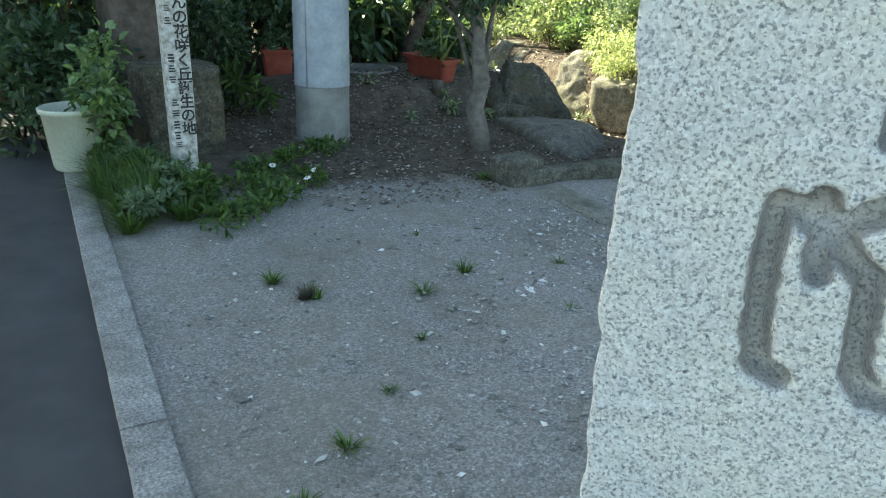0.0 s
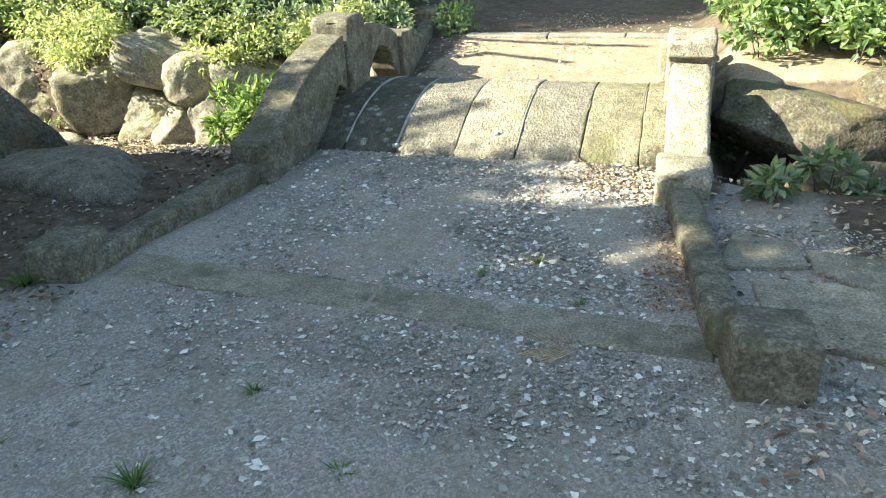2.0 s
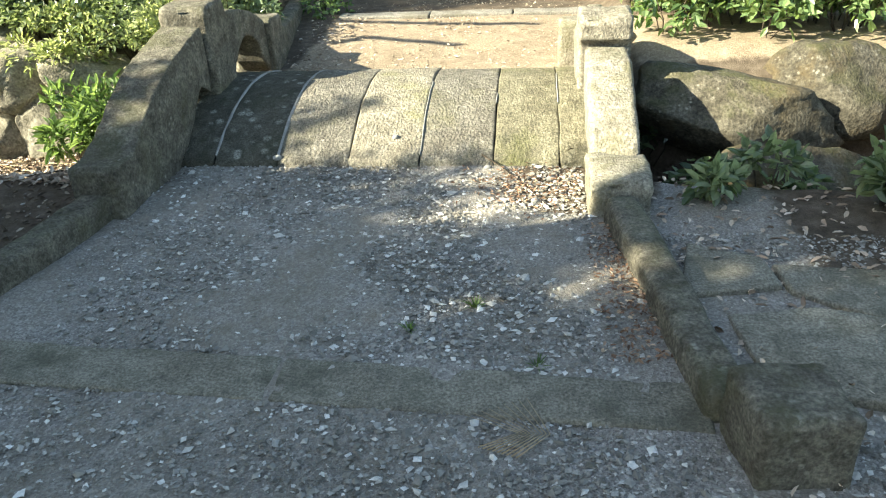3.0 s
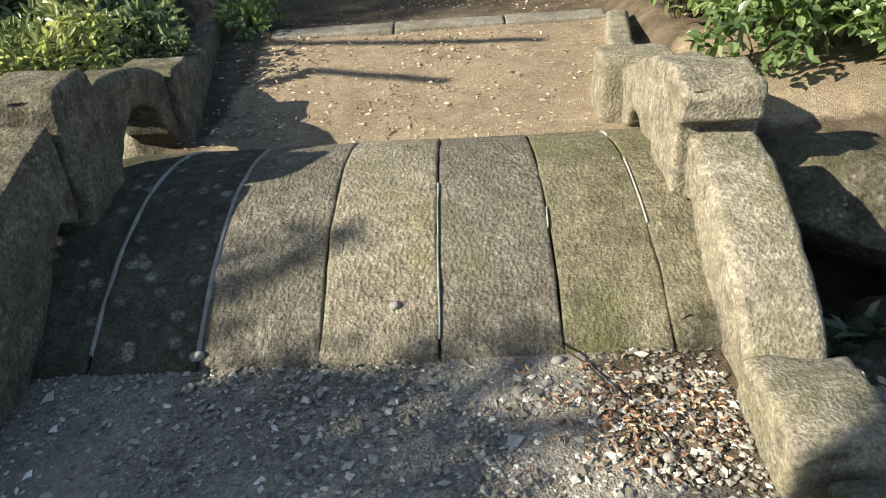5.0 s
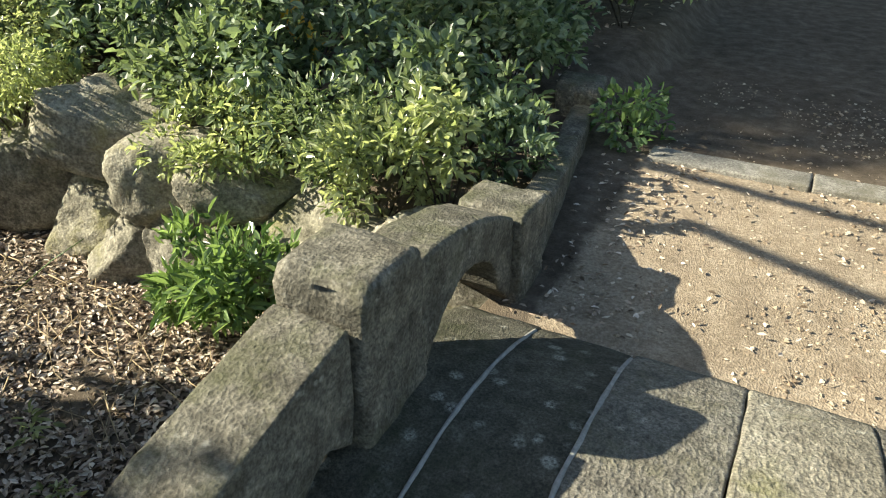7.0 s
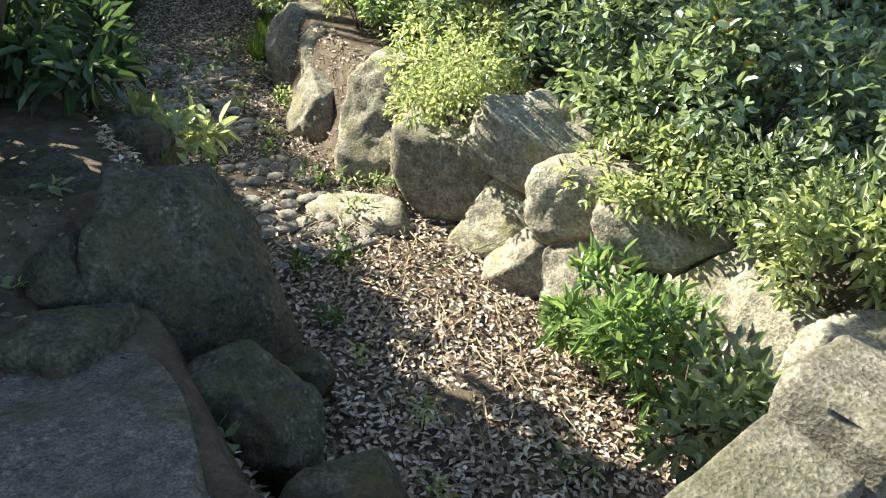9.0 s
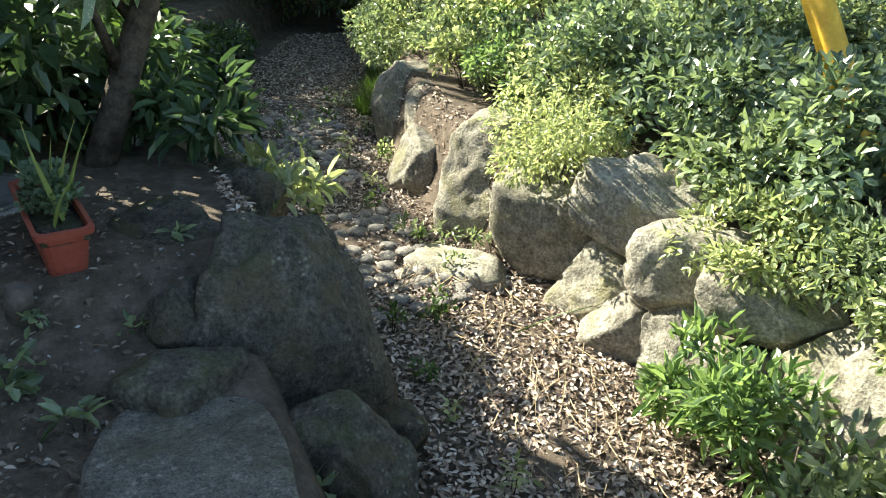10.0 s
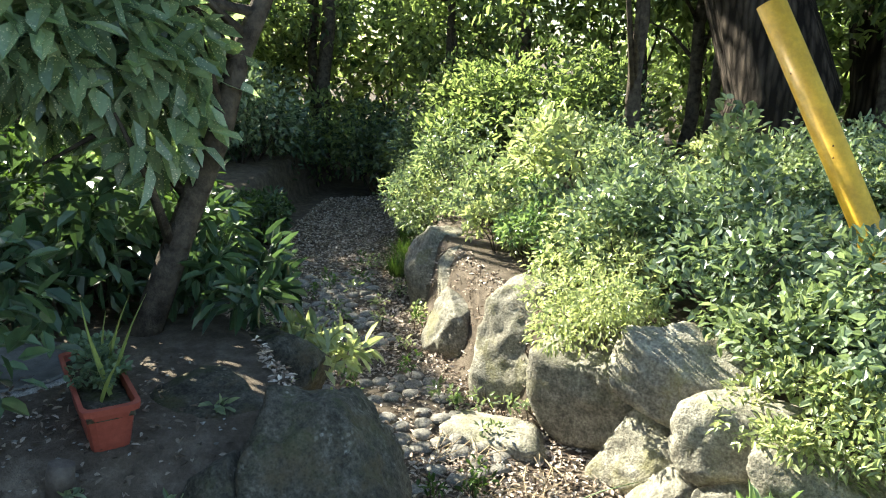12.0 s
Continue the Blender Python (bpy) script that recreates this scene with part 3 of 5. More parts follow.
for x, y0, y1, w in ((-1.02, -0.02, 1.3, 0.011), (-0.70, -0.04, 1.3, 0.015), (0.0, -0.02, 0.62, 0.006), (0.355, 0.35, 0.45, 0.004), (0.665, 0.35, 0.75, 0.004), (0.665, 1.05, 1.2, 0.005)):
    part("mortar_joint", joint_bm(x, y0, y1, w), M_MORTAR, bridge, "pale grey mortar filling")

# the body of the bridge under its deck
part("abutment", block_bm(-1.40, 0.98, -0.02, 1.32, -0.60, -0.10, 0.02), M_RAIL, bridge)


def arc(cy, cz, ry, rz, a0, a1, n):
    return [(cy + ry * math.cos(radians(a0 + (a1 - a0) * i / n)), cz + rz * math.sin(radians(a0 + (a1 - a0) * i / n))) for i in range(n + 1)]


# side outlines (y, z) of the parapet pieces
RAIL_NEAR = [(-0.66, -0.08), (-0.66, 0.205), (-0.64, 0.225), (-0.52, 0.225), (-0.44, 0.255), (-0.36, 0.31), (-0.22, 0.385), (-0.06, 0.455), (0.12, 0.51), (0.30, 0.55), (0.455, 0.575), (0.455, 0.22), (0.36, 0.28), (0.30, 0.27), (0.24, 0.20), (0.10, 0.10), (-0.05, 0.02), (-0.25, -0.08)]
POST_TALL = [(0.47, 0.10), (0.47, 0.62), (0.50, 0.66), (0.70, 0.675), (0.745, 0.645), (0.76, 0.56), (0.79, 0.30), (0.80, 0.10)]
ARCH = [(0.78, 0.14), (0.775, 0.57), (0.86, 0.575), (1.0, 0.56), (1.18, 0.52), (1.34, 0.46), (1.46, 0.40), (1.475, 0.06)] + arc(1.09, 0.10, 0.285, 0.28, 0, 180, 14)[1:]
POST_LOW = [(1.46, -0.02), (1.46, 0.385), (1.49, 0.41), (1.69, 0.405), (1.715, 0.375), (1.72, -0.02)]
RAIL_FAR = [(1.70, -0.02), (1.70, 0.33), (1.80, 0.32), (2.0, 0.275), (2.4, 0.25), (3.20, 0.235), (3.22, -0.02)]
BLOCK_FAR = [(3.20, -0.02), (3.20, 0.31), (3.24, 0.335), (3.46, 0.335), (3.50, 0.31), (3.50, -0.02)]
ARCH_R = [(0.77, 0.10), (0.77, 0.52), (0.86, 0.535), (1.0, 0.51), (1.16, 0.455), (1.32, 0.375), (1.45, 0.32), (1.455, 0.03)] + arc(1.18, 0.05, 0.17, 0.165, 0, 180, 12)[1:]
POST_LOW_R = [(y - 0.03, z - 0.05 if z > 0.2 else z) for y, z in POST_LOW]


def parapet(name, shift, flip, label, near_shape, arch_shape, low_shape, mat, tall_shape=POST_TALL, low_in=-0.012):
    """One parapet of the bridge; shift: its inner face, flip: +1 thick towards +x."""
    thing = empty(name, label, "bridge parapet")
    thick = 0.235

    def xs(inner=0.0, outer=0.0):
        a, b = shift + flip * inner, shift + flip * (thick + outer)
        return min(a, b), max(a, b)

    part("near_rail", profile_bm(near_shape, *xs(0.015, -0.005), 0.055, 0.05, 0.010, shift), mat, thing, "sloping rail with rounded top")
    part("tall_post", profile_bm(tall_shape, *xs(-0.012, 0.012), 0.03, 0.05, 0.012, shift + 2), mat, thing, "tall post with worn cap")
    part("arched_rail", profile_bm(arch_shape, *xs(0.02, -0.02), 0.03, 0.05, 0.008, shift + 4), mat, thing, "arched rail with an open foot")
    part("low_post", profile_bm(low_shape, *xs(low_in, 0.012), 0.03, 0.05, 0.010, shift + 6), mat, thing)
    far_shape = RAIL_FAR if flip < 0 else [(min(y, 2.72), z) for y, z in RAIL_FAR]
    def flared(bm):
        for v in bm.verts:
            v.co.x += flip * 0.165 * max(0.0, v.co.y - 1.72)
        return bm

    part("far_rail", flared(profile_bm(far_shape, *xs(0.01, -0.10), 0.03, 0.06, 0.008, shift + 8)), mat, thing)
    if flip < 0:
        part("far_block", flared(profile_bm(BLOCK_FAR, *xs(-0.01, 0.01), 0.03, 0.06, 0.010, shift + 10)), mat, thing)
    return thing


parapet("bridge_parapet", -1.165, -1, "weathered stone parapet, mossy, shade on its inner side toned into its colour", RAIL_NEAR, ARCH, POST_LOW, M_RAIL_DARK)
RAIL_NEAR_R = [(-0.34, -0.08), (-0.34, 0.02), (-0.24, 0.09), (-0.12, 0.20), (0.04, 0.31), (0.16, 0.36), (0.30, 0.405), (0.46, 0.445), (0.46, 0.19), (0.40, 0.235), (0.34, 0.235), (0.28, 0.18), (0.10, 0.06), (-0.05, -0.02), (-0.20, -0.08)]
POST_TALL_R = [(0.50, 0.08), (0.495, 0.44), (0.455, 0.465), (0.45, 0.545), (0.48, 0.575), (0.66, 0.60), (0.71, 0.58), (0.735, 0.51), (0.78, 0.30), (0.79, 0.08)]
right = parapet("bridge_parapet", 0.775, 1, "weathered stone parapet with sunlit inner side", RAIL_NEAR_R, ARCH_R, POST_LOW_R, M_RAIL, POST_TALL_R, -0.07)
END_POST = [(-0.60, -0.08), (-0.60, 0.115), (-0.575, 0.145), (-0.42, 0.165), (-0.29, 0.155), (-0.255, 0.12), (-0.25, -0.08)]
part("end_post", profile_bm(END_POST, 0.765, 1.015, 0.035, 0.05, 0.012, 3.3), M_RAIL, right, "short end post with rounded cap")


def kerb_stone(y0, y1, xa, xb, seed):
    """A low kerb that runs aslant from xa to xb (middle lines)."""
    bm = profile_bm([(y0, -0.06), (y0, 0.09), (y1, 0.11), (y1, -0.06)], -0.065, 0.065, 0.035, 0.07, 0.008, seed)
    for v in bm.verts:
        v.co.x += xa + (xb - xa) * (v.co.y - y0) / (y1 - y0)
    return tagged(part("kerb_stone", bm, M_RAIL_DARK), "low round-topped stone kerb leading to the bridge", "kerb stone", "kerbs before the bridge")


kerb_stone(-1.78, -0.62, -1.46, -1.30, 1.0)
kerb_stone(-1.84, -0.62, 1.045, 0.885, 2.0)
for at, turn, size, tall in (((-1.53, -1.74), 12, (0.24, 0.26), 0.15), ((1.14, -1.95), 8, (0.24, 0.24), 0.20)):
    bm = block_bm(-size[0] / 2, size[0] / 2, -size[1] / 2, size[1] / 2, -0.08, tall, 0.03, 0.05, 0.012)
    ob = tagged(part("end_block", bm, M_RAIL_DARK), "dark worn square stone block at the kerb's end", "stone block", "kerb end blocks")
    ob.matrix_basis = pose(at[0], at[1], 0, 0, 0, turn)

# threshold of flush stones across the gravel
for a, b in ((-1.33, -0.21), (-0.20, 1.0)):
    bm = block_bm(a, b, -0.10, 0.10, -0.10, 0.009, 0.012, 0.05, 0.008)
    for v in bm.verts:
        v.co.y += -1.72 - 0.055 * (v.co.x + 0.2)
    tagged(part("threshold_stone", bm, M_FLUSH), "long flush stone across the gravel", "threshold stone", "threshold stones")
for a, b in ((-1.05, -0.30), (-0.29, 0.38), (0.39, 1.0)):
    bm = block_bm(a, b, -0.085, 0.085, -0.10, 0.035, 0.012, 0.06, 0.004)
    for v in bm.verts:
        v.co.y += 2.99 + 0.03 * v.co.x
        v.co.z += 0.11
    tagged(part("threshold_stone", bm, M_SLAB), "pale flush stone edging the sandy path", "threshold stone", "far threshold stones")

# ---- road edge ----
def kerb_line(x):
    return -4.156 - 0.0585 * (x + 0.95)


road = from_arrays("road", [(-60, -11.0, -0.012), (60, -11.0, -0.012), (60, kerb_line(60) - 0.05, -0.012), (-60, kerb_line(-60) - 0.05, -0.012)], [(0, 1, 2, 3)], M_ASPHALT)
tagged(road, "dark grey worn asphalt lane", "road", kind="structure")
x = 1.0
while x > -8:
    bm = block_bm(-0.297, 0.297, -0.065, 0.065, -0.15, 0.02, 0.008, 0.08, 0.003)
    ob = tagged(part("kerb_block", bm, M_KERB), "flat grey concrete edging block beside the lane", "kerb", "kerb along the lane")
    ob.matrix_basis = pose(x, kerb_line(x), 0, 0, 0, -3.35)
    x -= 0.6

# ---- granite monument ----
def monument():
    thing = empty("granite_monument", "tall pale speckled granite monument with carved characters", "stone monument")
    bm = bmesh.new()
    h = 2.4
    us = [0.0025 * i for i in range(112)] + [0.28 + 0.04 * i for i in range(19)]
    zs = [-0.1 + 0.04 * i for i in range(24)] + [0.86 + 0.0025 * i for i in range(168)] + [1.28 + 0.05 * i for i in range(20)]

    def left(z):
        return 0.010 * fbm((0, 0, z), 7.0, 4) + 0.004 * fbm((3, 0, z), 26.0, 2) + 0.004

    strokes = [[(0.113, 1.136), (0.111, 1.101), (0.113, 1.043), (0.118, 1.015), (0.133, 1.009)], [(0.113, 1.138), (0.130, 1.136), (0.143, 1.124), (0.144, 1.094)],
               [(0.138, 1.145), (0.160, 1.110), (0.174, 1.096)], [(0.156, 1.130), (0.186, 1.149), (0.24, 1.16)],
               [(0.178, 1.092), (0.180, 1.058), (0.182, 1.022), (0.196, 1.006), (0.25, 1.014)], [(0.178, 1.26), (0.173, 1.206), (0.171, 1.191)]]

    def carve(x, z):
        """Depth of the carved strokes at a point of the face."""
        best = 1.0
        for line in strokes:
            for (ax, az), (bx, bz) in zip(line, line[1:]):
                dx, dz = bx - ax, bz - az
                t = max(0.0, min(1.0, ((x - ax) * dx + (z - az) * dz) / (dx * dx + dz * dz)))
                best = min(best, math.hypot(x - ax - dx * t, z - az - dz * t))
        k = max(0.0, 1 - best / (0.0122 + 0.003 * noise.noise(Vector((x * 90, 0, z * 90)))))
        return 0.026 * min(1.0, k * 1.7)

    front = []
    for z in zs:
        row = []
        for i, u in enumerate(us):
            x = u + left(z) * max(0.0, 1 - u / 0.06)
            bulge = (0.004 if i == 0 else 0.0) + 0.006 * fbm((x, 0, z), 3.0, 4) + 0.0016 * fbm((x, 0, z), 60.0, 2)
            row.append(bm.verts.new((x, bulge + (carve(x, z) if 0.09 < x < 0.27 and 0.98 < z < 1.27 else 0.0), z)))
        front.append(row)
    for r, q in zip(front, front[1:]):
        for i in range(len(us) - 1):
            bm.faces.new((r[i], r[i + 1], q[i + 1], q[i]))
    rim = [r[0] for r in front] + front[-1][1:] + [r[-1] for r in front[-2::-1]] + front[0][-2:0:-1]
    back = [bm.verts.new((v.co.x + (0.03 if v.co.x < 0.5 else -0.03), v.co.y + 0.28, v.co.z)) for v in rim]
    for i in range(len(rim)):
        k = (i + 1) % len(rim)
        bm.faces.new((rim[i], back[i], back[k], rim[k]))
    bm.faces.new(back)
    bmesh.ops.recalc_face_normals(bm, faces=bm.faces[:])
    for f in bm.faces:
        f.smooth = len(f.verts) == 4
    depths = [carve(v.co.x, v.co.z) / 0.026 if 0.09 < v.co.x < 0.27 and 0.98 < v.co.z < 1.27 and v.co.y < 0.1 else 0.0 for v in bm.verts]
    body = part("slab", bm, M_GRANITE, thing, "rough-edged pale granite slab")
    body.data.attributes.new("carved", "FLOAT", "POINT").data.foreach_set("value", depths)
    return thing


mon = monument()
mon.matrix_basis = pose(1.69, -4.09, 0, 0, 0, 38)

# ---- rocks ----
def stone_wall():
    wall = empty("rock_wall", "low retaining wall of large fitted boulders, sunlit and lichened", "stone wall")
    rows = [
        ((-4.98, 1.92, -0.34), (0.60, 0.54, 0.84), 111, 34, (4, 4)),
        ((-4.30, 1.98, -0.24), (0.66, 0.50, 0.58), 112, 30, (6, 0)),
        ((-3.66, 2.10, 0.02), (0.72, 0.50, 0.44), 113, 28, (-4, 14)),
        ((-3.76, 2.00, -0.42), (0.52, 0.44, 0.36), 114, 30, (0, 0)),
        ((-3.26, 2.00, -0.14), (0.48, 0.44, 0.50), 115, 30, (0, -8)),
        ((-3.42, 1.84, -0.55), (0.36, 0.34, 0.30), 116, 35, (0, 8)),
        ((-3.04, 1.82, -0.44), (0.34, 0.32, 0.54), 117, 26, (-8, 10)),
        ((-2.70, 1.98, -0.10), (0.52, 0.40, 0.26), 118, 26, (0, 8)),
        ((-2.68, 1.90, -0.34), (0.32, 0.32, 0.26), 119, 30, (0, 0)),
        ((-2.36, 1.92, -0.28), (0.46, 0.40, 0.60), 120, 12, (-10, -10)),
        ((-1.96, 1.90, -0.28), (0.52, 0.44, 0.60), 121, 4, (-8, 0)),
        ((-1.62, 1.76, -0.25), (0.44, 0.40, 0.60), 122, 0, (0, 0)),
        ((-4.62, 1.40, -0.70), (0.46, 0.34, 0.20), 124, 30, (0, -6)),
    ]
    centres = [(Vector(at), sum(size) / 3) for at, size, *_ in rows]
    for k, (at, size, seed, turn, tilt) in enumerate(rows):
        small = sum(size) < 1.4
        grown = (size[0] * 1.75, size[1] * 1.2, size[2] * 1.6) if small else (size[0] * 1.45, size[1] * 1.15, size[2] * 1.28)
        bm = rock_bm(grown, seed, 5, 3, 0.05, 4.6)
        bmesh.ops.transform(bm, matrix=pose(*at, tilt[0], tilt[1], turn), verts=bm.verts[:])
        me_at, me_r = centres[k]
        for v in bm.verts:
            for q, (c, r) in enumerate(centres):
                if q == k or (c - me_at).length > 1.0:
                    continue
                n = (c - me_at).normalized()
                over = (v.co - me_at).dot(n) - (c - me_at).length * me_r / (me_r + r) + 0.012
                if over > -0.05:
                    v.co -= n * (over if over > 0.05 else (over + 0.05) ** 2 / 0.20)
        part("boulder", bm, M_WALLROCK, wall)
    return wall


stone_wall()
for at, size, seed, turn, tilt, lab in (
        ((-7.20, 2.2, -0.26), (0.80, 0.66, 0.74), 31, 20, (0, 0), "grey boulder beside the stream path, plants around it"),
        ((-6.55, 2.10, -0.26), (0.44, 0.5, 0.66), 32, 30, (0, 0), "upright grey boulder on the bank"),
        ((-6.00, 1.84, -0.40), (0.62, 0.50, 0.56), 33, 25, (0, 10), "rounded grey boulder on the bank"),
        ((-2.90, -0.06, -0.40), (0.56, 0.54, 0.56), 35, 10, (0, 10), "dark boulder at the stream's edge"),
        ((-3.24, -0.60, -0.02), (0.42, 0.44, 0.26), 36, 40, (0, 0), "rounded mossy rock sunk in the earth"),
        ((-3.52, -0.52, 0.10), (0.26, 0.26, 0.24), 37, 10, (0, 0), "small grey rock sunk in the earth"),
        ((-4.22, -0.30, 0.02), (0.66, 0.62, 0.40), 38, 30, (0, 6), "flat-topped dark rock in the shade"),
        ((-4.95, 0.10, -0.12), (0.60, 0.50, 0.55), 39, 60, (0, 0), "dark rock under the laurel"),
        ((-3.25, 0.20, -0.58), (0.40, 0.38, 0.34), 40, 0, (0, 0), "dark mossy rock low on the bank"),
        ((-2.20, -0.02, -0.42), (0.60, 0.44, 0.50), 41, -8, (0, 0), "dark boulder low on the bank"),
        ((-1.62, 0.16, -0.05), (0.34, 0.46, 0.42), 42, 12, (0, 0), "pale boulder leaning against the parapet"),
        ((-6.3, -1.45, 0.30), (0.75, 0.6, 0.5), 43, 10, (0, 0), "low mossy rock in deep shade")):
    # Three lit bank boulders take the paler wall stone, the rest the shade-toned one.
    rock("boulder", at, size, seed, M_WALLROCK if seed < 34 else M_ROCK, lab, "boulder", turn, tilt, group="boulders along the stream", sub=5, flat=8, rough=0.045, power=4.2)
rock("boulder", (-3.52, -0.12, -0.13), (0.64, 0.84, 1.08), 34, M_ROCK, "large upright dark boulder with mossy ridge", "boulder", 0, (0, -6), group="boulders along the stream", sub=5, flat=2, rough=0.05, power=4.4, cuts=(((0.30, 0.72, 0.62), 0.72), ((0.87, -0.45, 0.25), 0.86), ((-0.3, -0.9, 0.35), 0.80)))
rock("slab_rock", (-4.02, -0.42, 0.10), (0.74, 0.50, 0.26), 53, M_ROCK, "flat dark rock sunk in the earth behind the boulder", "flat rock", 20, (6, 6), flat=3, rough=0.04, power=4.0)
rock("slab_rock", (-2.42, -0.72, -0.04), (1.42, 0.60, 0.32), 51, M_DECK_GREY, "long flat grey rock slab beside the kerb", "flat rock", -12, (2, 0), flat=3, rough=0.03, power=4.0)
for at, size, seed, turn, tilt, lab in (
        ((1.62, 0.66, 0.03), (1.12, 0.72, 0.52), 61, -8, (0, 10), "dark angular rock below the bank, topped with soil"),
        ((1.74, 0.20, -0.24), (0.98, 0.50, 0.50), 62, -10, (0, 6), "large dark rock in the ditch"),
        ((1.22, -0.02, -0.30), (0.46, 0.40, 0.34), 63, 6, (0, -8), "dark rock beside the bridge"),
        ((2.10, 0.85, 0.10), (0.70, 0.5, 0.5), 64, -20, (0, 0), "brown rock holding the bank"),
        ((2.75, 0.45, 0.0), (0.8, 0.6, 0.6), 65, 10, (0, 0), "brown rock holding the bank")):
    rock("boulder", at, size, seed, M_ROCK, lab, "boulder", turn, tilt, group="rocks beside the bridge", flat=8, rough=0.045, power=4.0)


def flag(points, z, seed):
    bm = bmesh.new()
    top = [bm.verts.new((x, y, z)) for x, y in points]
    low = [bm.verts.new((x, y, z - 0.12)) for x, y in points]
    n = len(points)
    bm.faces.new(top)
    bm.faces.new(low[::-1])
    for i in range(n):
        bm.faces.new((top[i], low[i], low[(i + 1) % n], top[(i + 1) % n]))
    bmesh.ops.recalc_face_normals(bm, faces=bm.faces[:])
    finish(bm, 0.012, 0.08, 0.008, seed)
    return tagged(part("flagstone", bm, M_FLUSH), "flat grey flagstone beside the bridge", "flagstone", "flagstones beside the bridge")


flag([(1.02, -1.24), (1.10, -0.86), (1.34, -0.98), (1.36, -1.17)], 0.025, 1)
flag([(1.38, -1.20), (1.36, -1.02), (2.3, -1.08), (2.3, -1.42), (1.6, -1.36)], 0.025, 2)
flag([(1.18, -1.70), (1.14, -1.34), (1.42, -1.30), (2.4, -1.58), (2.4, -1.95), (1.5, -1.78)], 0.022, 3)


# ---- plants ----
def bush(name, at, radii, n, size, mat, label, seed, clumps=16, low=-0.5, droop=0.15, spread=0.8, stems=4, group="", category="shrub", clump=0.42):
    """A shrub: bent stems from one foot and a crown of single leaves in clumps."""
    rng = np.random.default_rng(seed)
    z = ground_z(at[0], at[1]) if len(at) == 2 else at[2]
    foot = Vector((at[0], at[1], z))
    thing = empty(name, label, category, group)
    thing.location = foot
    c = (0, 0, radii[2] * 0.95)
    for _ in range(stems):
        a = rng.uniform(0, 6.28)
        e = Vector((math.cos(a) * radii[0] * 0.6, math.sin(a) * radii[1] * 0.6, radii[2] * rng.uniform(0.9, 1.5)))
        m1 = e * 0.45 + Vector((rng.normal(0, 0.04), rng.normal(0, 0.04), 0)) * min(1.0, radii[2] * 3)
        bm = bmesh.new()
        tube_into(bm, [(0.02 * math.cos(a), 0.02 * math.sin(a), -0.04), m1, e], 0.002 + 0.016 * radii[2], 0.003, 5)
        part("stem", bm, M_BARK, thing)
    pos, away = crown_points(c, radii, n, rng, clumps, low=low, clump=clump)
    v, f = leaf_cloud(pos, away, size[0], size[1], droop, spread, seed)
    from_arrays("foliage", v.tolist(), f.tolist(), mat, thing)
    return thing


def scatter_bushes(count, xr, yr, seed, mats, sizes, nleaf, leaf, label, group, avoid=None):
    rng = random.Random(seed)
    made = 0
    while made < count:
        x, y = rng.uniform(*xr), rng.uniform(*yr)
        if avoid and avoid(x, y):
            continue
        r = rng.uniform(*sizes)
        mat = rng.choice(mats)
        bush("shrub", (x, y), (r, r, r * rng.uniform(0.6, 0.95)), int(nleaf * (r / sizes[1]) ** 2), leaf, mat, label, seed * 100 + made, group=group)
        made += 1


# shrubs over the boulder wall, by kind
bush("cascading_shrub", (-4.25, 1.80, 0.02), (0.42, 0.40, 0.26), 2800, (0.045, 0.017), M_YOUNG, "yellow-green fine-leaved shrub hanging over the wall", 71, 18, -0.9, 0.5)
bush("cascading_shrub", (-4.70, 2.12, 0.0), (0.52, 0.45, 0.34), 2400, (0.045, 0.017), M_YOUNG, "yellow-green fine-leaved shrub above the wall", 72, 16, -0.8, 0.4)
bush("azalea_bush", (-2.98, 1.98, -0.02), (0.46, 0.34, 0.24), 2000, (0.054, 0.021), M_YOUNG, "rounded sunlit azalea bush on the boulders", 73, 16, -0.7, -0.1)
bush("azalea_bush", (-2.42, 2.06, 0.0), (0.40, 0.34, 0.26), 1700, (0.054, 0.022), M_SHRUB, "sunlit azalea bush on the boulders", 74, 16, -0.7, -0.1)
bush("azalea_bush", (-2.0, 1.95, 0.0), (0.34, 0.30, 0.26), 1300, (0.054, 0.022), M_YOUNG, "bright azalea bush beside the parapet", 75, 14, -0.7, -0.1)
bush("leafy_herb", (-2.75, 1.50, -0.62), (0.22, 0.20, 0.30), 460, (0.10, 0.028), M_VIVID, "bright green lance-leaved plant at the wall's foot", 76, 10, -0.3, -0.3)
bush("leafy_herb", (-2.36, 1.42, -0.62), (0.30, 0.26, 0.32), 760, (0.09, 0.027), M_VIVID, "green lance-leaved plant in the stream bed", 77, 10, -0.3, -0.2)
bush("leafy_herb", (-1.95, 1.25, -0.62), (0.32, 0.30, 0.34), 900, (0.075, 0.03), M_SHRUB, "green bushy plant beside the parapet", 78, 12, -0.3, -0.1)
bush("holly_shoot", (-1.72, 1.98, 0.02), (0.17, 0.17, 0.34), 480, (0.065, 0.032), M_YOUNG, "upright glossy shoots behind the parapet", 79, 10, -0.9, 0.0)
bush("holly_shoot", (-1.55, 2.3, 0.08), (0.20, 0.20, 0.26), 420, (0.06, 0.03), M_SHRUB2, "glossy shoots behind the parapet", 80, 10, -0.9, 0.0)
bush("holly_shoot", (-1.2, 3.15, 0.1), (0.20, 0.22, 0.16), 300, (0.06, 0.035), M_VIVID, "low green shoots by the far block", 81, 8, -0.9, 0.0)


def near_path(x, y):
    return y < float(stream_mid(x)) + 1.05


